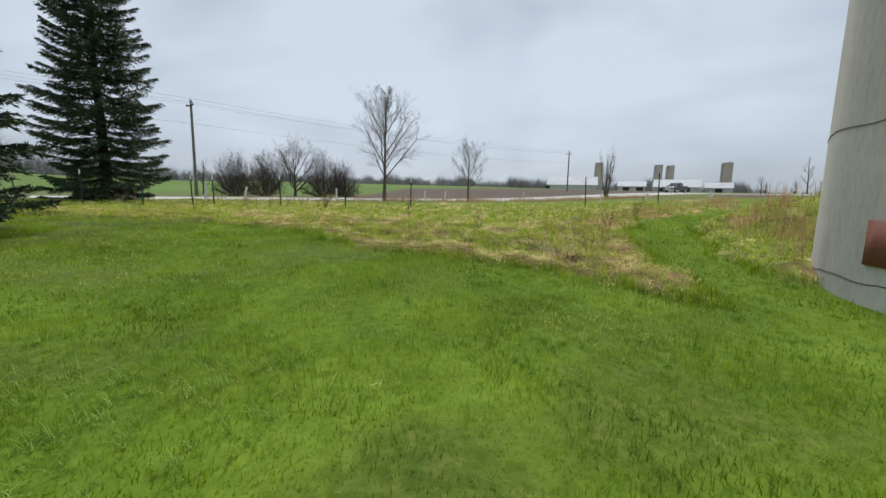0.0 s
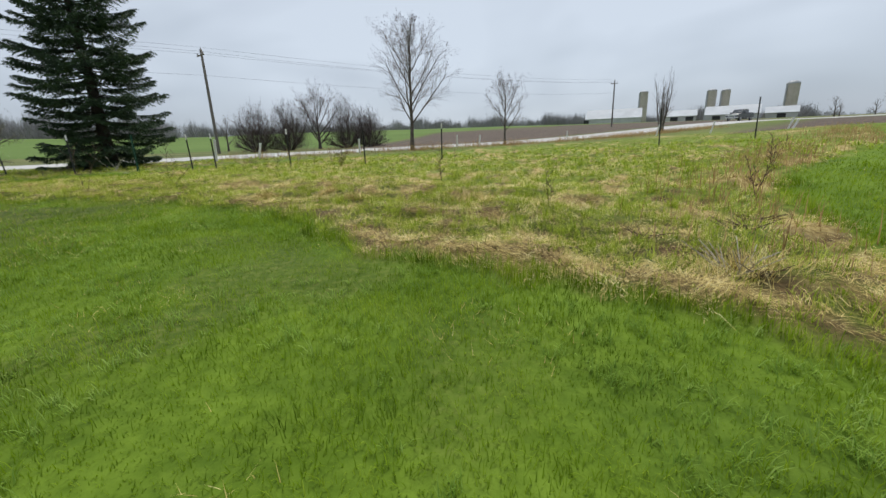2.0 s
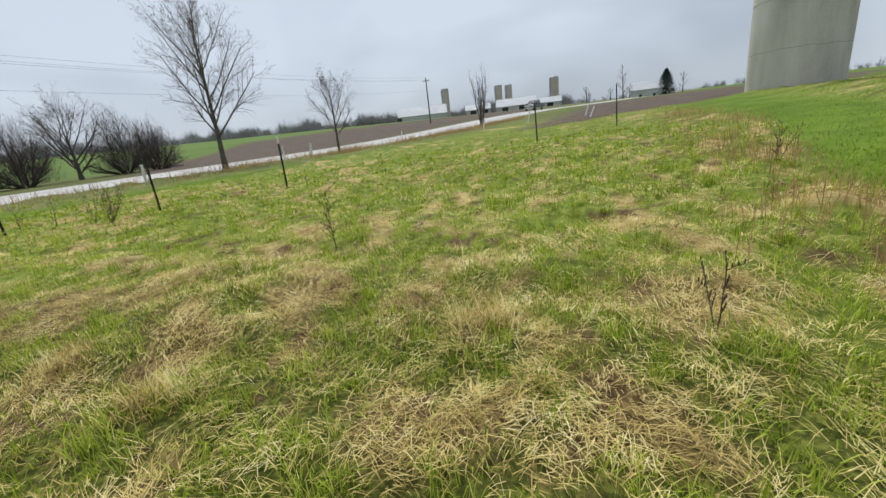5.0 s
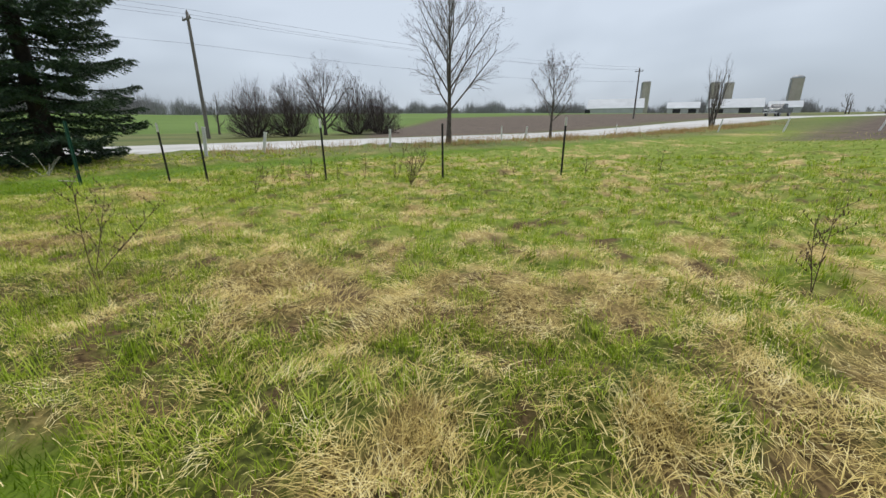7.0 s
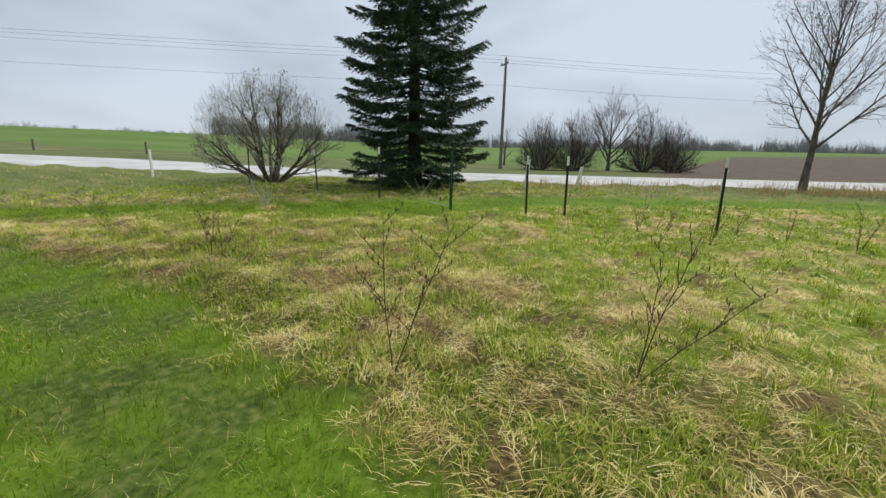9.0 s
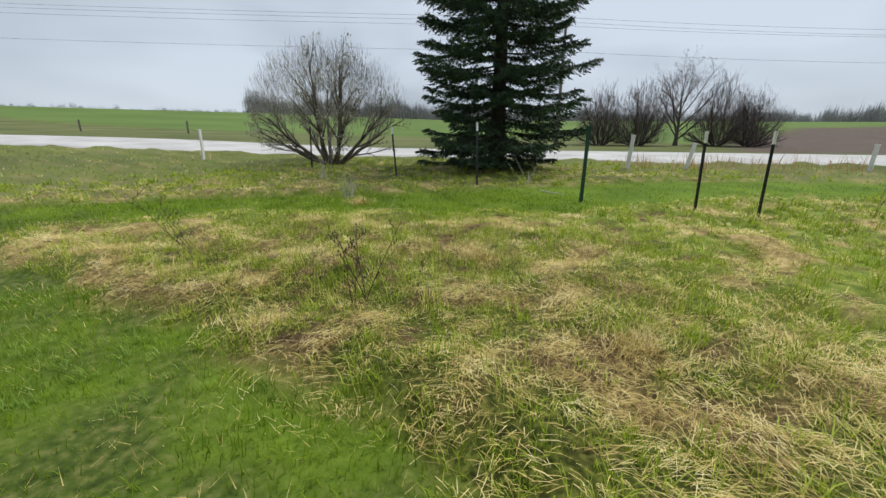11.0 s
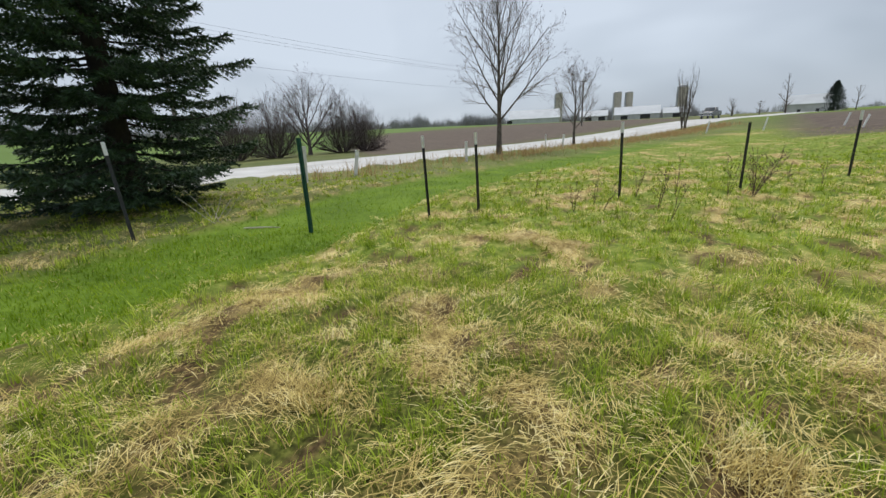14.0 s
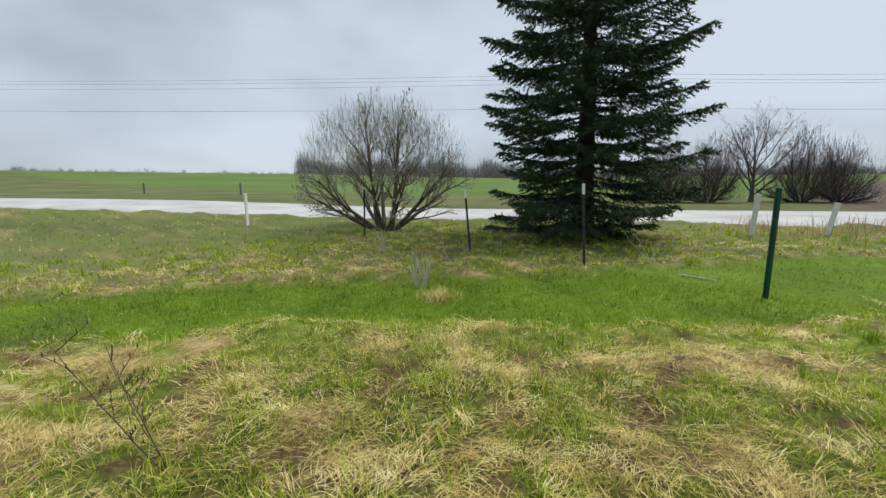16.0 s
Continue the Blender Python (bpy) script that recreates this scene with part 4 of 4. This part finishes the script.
def build_wire(a, b, sag):
    t = Tubes()
    a, b = Vector(a), Vector(b)
    n = 28
    mid = a.lerp(b, 0.5)
    t.add([a.lerp(b, k / n) - mid - Vector((0, 0, sag * 4 * (k / n) * (1 - k / n))) for k in range(n + 1)], [0.009] * (n + 1), 5)
    ob = new("power_line", mesh_from("power_line", t.v, t.f, M_wire))
    ob.location = mid
    return tagged(ob, "thin grey overhead wire sagging between poles", "power line", "overhead wires along the road")


# ---- farm buildings ----
def build_barn(x, y, rz, long_, wide, eave, ridge, label, doors):
    ob = thing("barn", (x, y, float(land(x, y)) - 0.3), label, "barn", "farm buildings", rz)
    w = wide / 2
    part("wall", prism([(-w, 0), (w, 0), (w, eave), (0, ridge), (-w, eave)], -long_ / 2, long_ / 2), M_barn, ob)
    s = (ridge - eave) / w
    over = 0.7
    for sg in (-1, 1):
        part("roof", prism([(0, ridge + 0.06), (sg * (w + over), eave - s * over + 0.06), (sg * (w + over), eave - s * over + 0.3), (0, ridge + 0.3)],
                           -long_ / 2 - over, long_ / 2 + over), M_roof, ob, "pale metal roof slope")
    # solid dark panels on the wall stand for the shade inside openings
    for along_, side, dw, dh in doors:
        part("opening", box(0.16, dw, dh, (side * (w + 0.02), along_, dh / 2 + 0.3), 0.02), M_shade, ob, "dark panel standing for a shaded barn opening")
    return ob


def build_far_silo(x, y, radius, tall, label, dome):
    ob = thing("farm_silo", (x, y, float(land(x, y)) - 0.4), label, "silo", "distant farm silos")
    n = 28
    v, f = [], []
    rows = [(radius, 0)] + [(radius + (0.03 if k % 2 else 0), tall * k / 16) for k in range(1, 17)]
    for k, (r, z) in enumerate(rows):
        v += [(r * math.cos(6.2832 * i / n), r * math.sin(6.2832 * i / n), z) for i in range(n)]
        if k:
            f += [((k - 1) * n + i, (k - 1) * n + (i + 1) % n, k * n + (i + 1) % n, k * n + i) for i in range(n)]
    part_mesh("wall", v, f, M_silo_far, ob)
    v, f = [], []
    for k in range(6):
        r, z = (radius + 0.15) * math.cos(k / 5 * 1.5), tall + dome * math.sin(k / 5 * 1.5)
        v += [(r * math.cos(6.2832 * i / n), r * math.sin(6.2832 * i / n), z) for i in range(n)]
        if k:
            f += [((k - 1) * n + i, (k - 1) * n + (i + 1) % n, k * n + (i + 1) % n, k * n + i) for i in range(n)]
    part_mesh("dome", v, f, M_dome, ob, "galvanised domed cap")
    part("chute", box(0.9, 0.9, tall * 0.98, (-radius - 0.3, 0, tall * 0.49), 0.05), M_dome, ob)
    return ob


def build_far_woods():
    """Bare woods along the skyline, their colour paled for haze."""
    rng = np.random.RandomState(77)
    feet, tall = [], []
    for lo, hi, r0, r1, h, count in ((-104, -62, 430, 520, 6, 260), (-62, -30, 340, 430, 19, 300), (-30, 8, 400, 520, 15, 380), (8, 42, 480, 600, 18, 460), (42, 95, 460, 640, 9, 300)):
        for _ in range(count):
            a, r = radians(rng.uniform(lo, hi)), rng.uniform(r0, r1)
            feet.append((-8 + r * math.sin(a), 13 + r * math.cos(a)))
            tall.append(h * (0.85 + 0.3 * math.sin(a * 31) * math.sin(a * 73 + 1)) * rng.uniform(0.6, 1.1))
    f, t = np.array(feet), np.array(tall)
    per = 75
    c = np.repeat(f, per, 0) + rng.normal(0, 1, (len(f) * per, 2)) * np.repeat(t, per)[:, None] * 0.16
    hh = np.repeat(t, per)
    z = land(c[:, 0], c[:, 1]) - 0.3 + np.where(rng.uniform(0, 1, len(c)) < 0.45, 0, hh * rng.uniform(0.1, 0.5, len(c)))
    p = np.stack([c[:, 0], c[:, 1], z], 1)
    n = len(p)
    me = blades("far_woods", p, hh * rng.uniform(0.25, 0.62, n), hh * 0.02, rng.uniform(0, 6.283, n), rng.uniform(0, 0.45, n), M_hazed_woods, simple=True)
    return tagged(new("far_woods", me), "grey-brown leafless woods along the far skyline, paled for haze", "woods", kind="stuff")


def build_far_conifer(x, y, tall, wide, seed):
    rng = np.random.RandomState(seed)
    ob = thing("far_conifer", (x, y, float(land(x, y)) - 0.2), "dark dense conifer beside a distant farmhouse", "tree")
    t = Tubes()
    t.add([Vector((0, 0, tall * k / 4)) for k in range(5)], [0.3, 0.25, 0.18, 0.1, 0.03], 7)
    part_mesh("trunk", t.v, t.f, M_spruce_bark, ob)
    n = 5000
    h = rng.uniform(0.02, 1, n)
    a, r = rng.uniform(0, 6.283, n), wide * (1 - h ** 1.6) ** 0.8 * rng.uniform(0.35, 1.08, n)
    p = np.stack([np.cos(a) * r, np.sin(a) * r, tall * h], 1)
    me = blades("foliage", p, rng.uniform(0.5, 1.2, n), rng.uniform(0.15, 0.4, n), a, rng.uniform(0.2, 1.0, n), M_fir, simple=True)
    o = new("foliage", me)
    o.parent = ob
    return ob


# ---- pickup truck ----
def build_pickup(x, y, rz):
    """A crew-cab pickup; its nose points along +x."""
    ob = thing("pickup_truck", (x, y, float(land(x, y)) + 0.14), "dark crew-cab pickup truck on the gravel road", "truck", rz=rz)
    part("body", prism([(2.9, 0.48), (2.95, 0.75), (2.86, 1.12), (1.35, 1.24), (1.2, 1.26), (-0.95, 1.26), (-0.95, 1.32), (-2.92, 1.32), (-2.95, 0.62), (-2.4, 0.55), (2.4, 0.42)], -0.97, 0.97, 0.05), M_truck, ob)
    part("cab", prism([(1.32, 1.24), (0.62, 1.86), (0.30, 1.93), (-0.72, 1.92), (-0.98, 1.80), (-1.05, 1.24)], -0.84, 0.84, 0.05), M_truck, ob)
    for s in (-1, 1):
        part("side_window", prism([(1.02, 1.30), (0.58, 1.76), (0.26, 1.83), (0.22, 1.30)], s * 0.845, s * 0.852), M_glass, ob, "dark tinted side window")
        part("side_window", prism([(0.14, 1.30), (0.14, 1.83), (-0.68, 1.82), (-0.86, 1.74), (-0.9, 1.30)], s * 0.845, s * 0.852), M_glass, ob, "dark tinted side window")
        part("mirror", box(0.14, 0.22, 0.2, (0.98, s * 1.06, 1.36), 0.03), M_truck, ob)
        part("headlight", box(0.12, 0.42, 0.2, (2.88, s * 0.72, 0.98), 0.03), M_lamp, ob, "clear headlight lens")
        part("door_handle", box(0.18, 0.03, 0.035, (0.25, s * 0.985, 1.12), 0.01), M_chrome, ob)
    part("windscreen", prism([(1.30, 1.29), (0.66, 1.85), (0.62, 1.83), (1.25, 1.27)], -0.74, 0.74), M_glass, ob, "sloping dark windscreen")
    part("grille", box(0.08, 1.0, 0.34, (2.93, 0, 0.93), 0.02), M_chrome, ob, "bright metal grille")
    part("bumper", box(0.2, 1.9, 0.22, (2.93, 0, 0.58), 0.04), M_chrome, ob, "bright metal front bumper")
    part("rear_bumper", box(0.16, 1.86, 0.18, (-2.98, 0, 0.62), 0.04), M_chrome, ob, "bright metal rear bumper")
    part("bed_floor", box(1.7, 1.6, 0.05, (-1.95, 0, 1.33), 0.01), M_tyre, ob)
    for wx in (1.9, -1.85):
        for s in (-1, 1):
            v, f = [], []
            n = 28
            prof = [(0.25, -0.11), (0.35, -0.13), (0.39, -0.09), (0.40, 0), (0.39, 0.09), (0.35, 0.13), (0.25, 0.11)]
            for k, (r, w) in enumerate(prof):
                v += [(wx + r * math.cos(6.2832 * i / n), s * 0.86 + w, 0.40 + r * math.sin(6.2832 * i / n)) for i in range(n)]
                if k:
                    f += [((k - 1) * n + i, (k - 1) * n + (i + 1) % n, k * n + (i + 1) % n, k * n + i) for i in range(n)]
            wheel = part_mesh("wheel", v, f, M_tyre, ob)
            bm = bmesh.new()
            bmesh.ops.create_cone(bm, cap_ends=True, segments=20, radius1=0.26, radius2=0.2, depth=0.2, matrix=Matrix.Translation((wx, s * 0.88, 0.40)) @ Matrix.Rotation(radians(-90 * s), 4, "X"))
            part("rim", bm, M_chrome, wheel)
    return ob


# ---- the place ----
build_ground()
build_road()
build_silo(5.66, 4.96, 2.5, 15.0, "weathered bare concrete silo with cracked lift joints", (0.5, 2.1, 4.7, 7.3, 9.9, 12.5), ((175, 0.90, 0.75, 0.45),))
build_silo(27.5, 23.8, 2.3, 17.0, "tall weathered concrete silo beyond the mown lane", (2.4, 5.0, 7.6, 10.2, 12.8), ())

build_spruce(-17.75, 25.0, 14.2, 3.38, 3, "tall dark green spruce with tiered drooping boughs", 0.55)
build_spruce(-10.35, 8.7, 11.0, 2.75, 9, "dark green spruce with low boughs beside the lawn", 0.6)

T_MATS = (M_bark, M_twig)
build_tree("maple_tree", -3.9, 38.0, 9.5, 2.3, 0.17, 0.86, 5, "leafless young maple with an upright oval crown", "tree", T_MATS, 22, 9, 6, buds=3500)
build_tree("maple_tree", 4.3, 43.9, 5.6, 1.6, 0.12, 1.0, 8, "smaller leafless maple beside the gravel road", "tree", T_MATS, 15, 8, 6, buds=1800)
build_tree("willow_bush", -23.4, 22.4, 4.12, 0.3, 0.2, 0.85, 12, "multi-stemmed leafless willow bush with pale catkins", "bush", (M_bark, M_willow_twig), 8, 6, 3, stems=11, buds=12000, dome=2.85, brush=(13000, 0.28, 0.006, 0.45, -0.4))
D_MATS = (M_dark_twig, M_dark_twig)
for x, y, tall, seed, stems, wide in ((-22.3, 51.6, 5.0, 21, 13, 2.6), (-19.4, 53.6, 5.5, 22, 13, 2.6), (-13.8, 58.6, 6.2, 24, 14, 2.7), (-11.4, 60.6, 5.2, 25, 14, 2.6)):
    build_tree("thicket_tree", x, y, tall, 0.3, 0.22, 0.7, seed, "dark leafless thicket tree beyond the road", "tree", D_MATS, 8, 5, 2, stems=stems, dome=wide, brush=(6500, 0.7, 0.014, 0.10, 0.02))
build_tree("thicket_tree", -16.9, 57.0, 5.7, 0.6, 0.2, 1.6, 23, "reddish leafless wild tree rising out of the thicket", "tree", (M_dark_twig, M_dark_twig), 19, 8, 6, buds=2500)
build_tree("roadside_tree", 25.3, 56.6, 7.8, 0.4, 0.13, 0.22, 31, "slender leafless multi-stemmed tree beside the road", "tree", T_MATS, 8, 5, 4, stems=5, reach=0.42)
build_tree("oak_tree", 38.6, 22.3, 12.0, 2.6, 0.3, 0.95, 33, "spreading leafless oak behind the concrete silo", "tree", D_MATS, 12, 8, 6)
build_tree("far_tree", -31.0, 62.0, 5.0, 1.0, 0.14, 0.7, 35, "small leafless tree in the far pasture", "tree", T_MATS, 10, 6, 4)

# fence
BLACK, GREEN = "black steel T-post with a white-painted tip", "green steel T-post without wire"
for x, y, tall, lean, cap in ((-18.35, 20.65, 1.40, (-0.20, 0.10), True), (-15.82, 20.8, 1.52, (-0.12, 0.14), True), (-11.21, 20.86, 1.38, (-0.03, 0), True),
                              (-10.30, 20.88, 1.43, (-0.02, 0), True), (-7.41, 20.97, 1.44, (-0.02, 0.01), True), (-4.50, 21.07, 1.34, (0.0, 0.0), False),
                              (-1.48, 21.17, 1.42, (0.02, 0.02), True), (7.1, 21.3, 1.40, (-0.04, 0), False), (10.7, 21.1, 1.55, (-0.03, 0), False), (-22.3, 20.7, 1.3, (0.02, 0.02), False)):
    build_t_post(x, y, tall, lean, M_black_post, cap, BLACK if cap else "plain black steel T-post in the fence row", 1.0, 12 * x)
build_t_post(-13.19, 20.61, 1.48, (0.0, 0.01), M_green_post, False, GREEN, 1.5, 20)

for x, y, tall, lean in ((-27.9, 19.7, 1.15, (-0.10, 0.04)), (-14.05, 27.75, 1.08, (0.05, 0.04)), (-12.5, 29.6, 0.92, (0.16, 0.12)), (-7.2, 33.4, 0.95, (0.02, 0)), (-0.3, 39.2, 0.95, (0.0, 0)),
                         (1.6, 40.6, 0.9, (0.12, 0.05)), (11.4, 48.4, 0.9, (0, 0)), (20.6, 48.4, 1.1, (0.22, 0)), (24.9, 46.4, 1.1, (0.28, 0)), (29.9, 43.3, 1.1, (0.4, 0)), (28.0, 40.6, 1.1, (0.6, 0.1))):
    build_marker(x, y, tall, lean, "leaning white roadside marker post" if abs(lean[0]) > 0.08 else "upright white roadside marker post")
for x, y in ((-74, 26), (-60, 32)):
    build_t_post(x, y, 1.3, (0.02, 0), M_pole, False, "weathered wooden fence post in the far pasture", 4.0, 0)

# utility line
build_pole(-25.4, 49.1, 10.3, 52)
build_pole(34.7, 95.7, 9.4, 52)
build_pole(-85.6, 2.5, 11.4, 52)
d_arm = Vector((-0.61, 0.79, 0))
for k, z in ((-0.65, -0.3), (0.65, -0.3), (0, 0.2), (0.1, -2.4)):
    p0 = Vector((-85.6, 2.5, float(land(-85.6, 2.5)) + 11.3 + z)) + d_arm * k
    p1 = Vector((-25.4, 49.1, float(land(-25.4, 49.1)) + 10.2 + z)) + d_arm * k
    p2 = Vector((34.7, 95.7, float(land(34.7, 95.7)) + 9.3 + z)) + d_arm * k
    build_wire(p0, p1, 0.3 + 0.1 * k)
    build_wire(p1, p2, 0.9 - 0.1 * k)

# saplings and weeds
for i, (x, y, tall, wide, stems, side, lean) in enumerate((
        (-9.16, 13.55, 1.25, 0.22, 2, 9, (0.1, 0)), (-7.84, 14.35, 1.15, 0.4, 3, 8, (0.35, 0.1)), (-8.2, 18.7, 0.7, 0.25, 2, 2, (0.3, 0)), (-1.46, 13.9, 0.78, 0.12, 2, 10, (0, 0)),
        (-12.88, 14.5, 0.68, 0.35, 3, 4, (0, 0)), (-15.2, 14.15, 0.95, 0.25, 3, 5, (-0.95, -0.5)), (-12.8, 14.3, 0.6, 0.1, 2, 6, (0, 0)), (-8.8, 21.8, 0.6, 0.125, 2, 2, (0, 0)),
        (-8.2, 20.6, 0.7, 0.075, 2, 2, (0.1, 0)), (-8.4, 20, 0.55, 0.15, 2, 2, (0.3, 0)), (-7.5, 19.8, 0.75, 0.175, 4, 3, (0.15, 0)), (-5.25, 20.1, 0.9, 0.32, 14, 5, (0.2, 0)),
        (-5.6, 20.3, 0.8, 0.2, 4, 3, (0.1, 0)), (-6.4, 20.7, 0.65, 0.15, 3, 2, (0, 0)), (-8.7, 20.4, 0.6, 0.25, 4, 2, (0, 0)), (-7.1, 20.9, 0.6, 0.2, 3, 2, (0.2, 0)), (-3, 20.6, 0.7, 0.1, 2, 2, (0, 0)),
        (-1, 20.8, 0.6, 0.1, 2, 2, (0, 0)), (0.05, 10.4, 0.55, 0.3, 2, 5, (0.3, 0.2)), (4.8, 12.6, 0.6, 0.3, 4, 6, (0, 0)), (2.9, 10.4, 0.5, 0.35, 4, 6, (0, 0)), (-2.6, 21.6, 0.5, 0.15, 3, 2, (0, 0)), (1.5, 22, 0.7, 0.15, 3, 2, (0, 0)))):
    build_sapling(x, y, tall, wide, stems, 100 + i, "leafless reddish-brown sapling with small buds" if tall > 0.7 else "low leafless weed stems in rough grass", side, lean)


def build_dead_stalks(x, y, n, tall, seed, label, flat, mat=M_wood_dead):
    rng = random.Random(seed)
    ob = thing("dead_stalks", at_ground(x, y), label, "dead stalks")
    for k in range(n):
        t = Tubes()
        a = rng.uniform(0, 6.283)
        pts = limb(rng, Vector((rng.uniform(-0.12, 0.12), rng.uniform(-0.12, 0.12), 0)), Vector((math.cos(a) * flat, math.sin(a) * flat, 1)), tall * rng.uniform(0.6, 1.1), 0.07, 5)
        pts = [Vector((p.x, p.y, max(p.z, 0.015))) for p in pts]
        t.add(pts, [0.006 - 0.0007 * i for i in range(6)], 4)
        part_mesh("stalk", t.v, t.f, mat, ob)
    return ob


build_dead_stalks(-17.2, 17.95, 22, 0.55, 61, "bleached dead weed stalks standing in a clump", 0.4)
build_dead_stalks(-14.85, 21.65, 7, 0.75, 62, "bleached dead stalks leaning by the fence", 0.9)
build_dead_stalks(0.95, 7.9, 16, 0.4, 63, "tangled dead woody stalks at the lawn's edge", 1.2)
build_dead_stalks(-19.6, 19.2, 14, 0.6, 64, "bleached dead weed stalks standing in a clump", 0.35)
for x, y, n, tall, seed in ((1.11, 8.3, 26, 0.45, 71), (0.62, 8.75, 14, 0.35, 72), (1.7, 8.9, 18, 0.45, 73), (1.0, 7.75, 12, 0.35, 74), (2.3, 9.5, 16, 0.5, 75)):
    build_dead_stalks(x, y, n, tall * 0.6, seed, "dark dead bramble stems heaped in rough grass", 2.4, M_red_twig)
rng_b = random.Random(8)
branch = Tubes()
branch.add(limb(rng_b, Vector((-0.4, 0, 0)), Vector((1, 0.1, 0.02)), 0.62, 0.05, 7), [0.010, 0.015, 0.014, 0.014, 0.012, 0.011, 0.009, 0.005], 7)
fallen = new("fallen_branch", mesh_from("fallen_branch", branch.v, branch.f, M_wood_dead))
fallen.matrix_world = pose(*at_ground(-14.0, 21.3, 0.04), 0, 0, -8)
tagged(fallen, "bleached fallen branch lying in the grass", "branch")

# the farm on the skyline
build_barn(137.7, 352.3, 66, 40, 22, 4.2, 11.0, "long low white barn with a pale metal roof", ((20, -1, 4, 3),))
build_barn(210.5, 318, 55, 32, 20, 4.2, 10.0, "white barn with a pale metal roof beside twin silos", ((-6, -1, 7, 3.4), (9, -1, 5, 3)))
build_barn(178, 327, 60, 20, 14, 4, 8, "small white farm shed with open bays", ((-6, -1, 5, 3), (4, -1, 5, 3)))
build_barn(242, 312, 52, 18, 13, 4, 8, "low white farm shed near the tall silo", ((0, -1, 5, 3),))
build_barn(212, 188, 38, 16, 11, 5, 9.0, "white farmhouse among leafless trees", ((-4, -1, 1.4, 2), (3, -1, 1.4, 2)))
build_far_silo(212.0, 347.0, 3.3, 23.0, "tan concrete stave silo with a metal dome", 1.4)
build_far_silo(220.0, 342.5, 3.1, 22.5, "grey concrete stave silo beside its taller twin", 1.4)
build_far_silo(261, 329.5, 4.2, 24.5, "tall tan farm silo with a metal dome", 2.4)
build_far_silo(169.5, 371, 3.3, 25.0, "grey farm silo behind the long barn", 1.4)
build_far_conifer(216, 179, 14, 5.4, 5)
for x, y, tall, seed in ((142, 141, 15, 43), (160, 181, 9, 44), (226, 176, 12, 45), (196, 186, 9, 46), (188, 192, 8, 47), (176, 196, 7, 48)):
    build_tree("far_tree", x, y, tall, tall * 0.2, 0.3, 0.7 if tall < 14 else 0.45, seed, "leafless tree near the distant farmhouse", "tree", T_MATS, 10, 6, 4)
build_far_woods()
build_pickup(50.0, 78.6, 212.2)
build_grass()
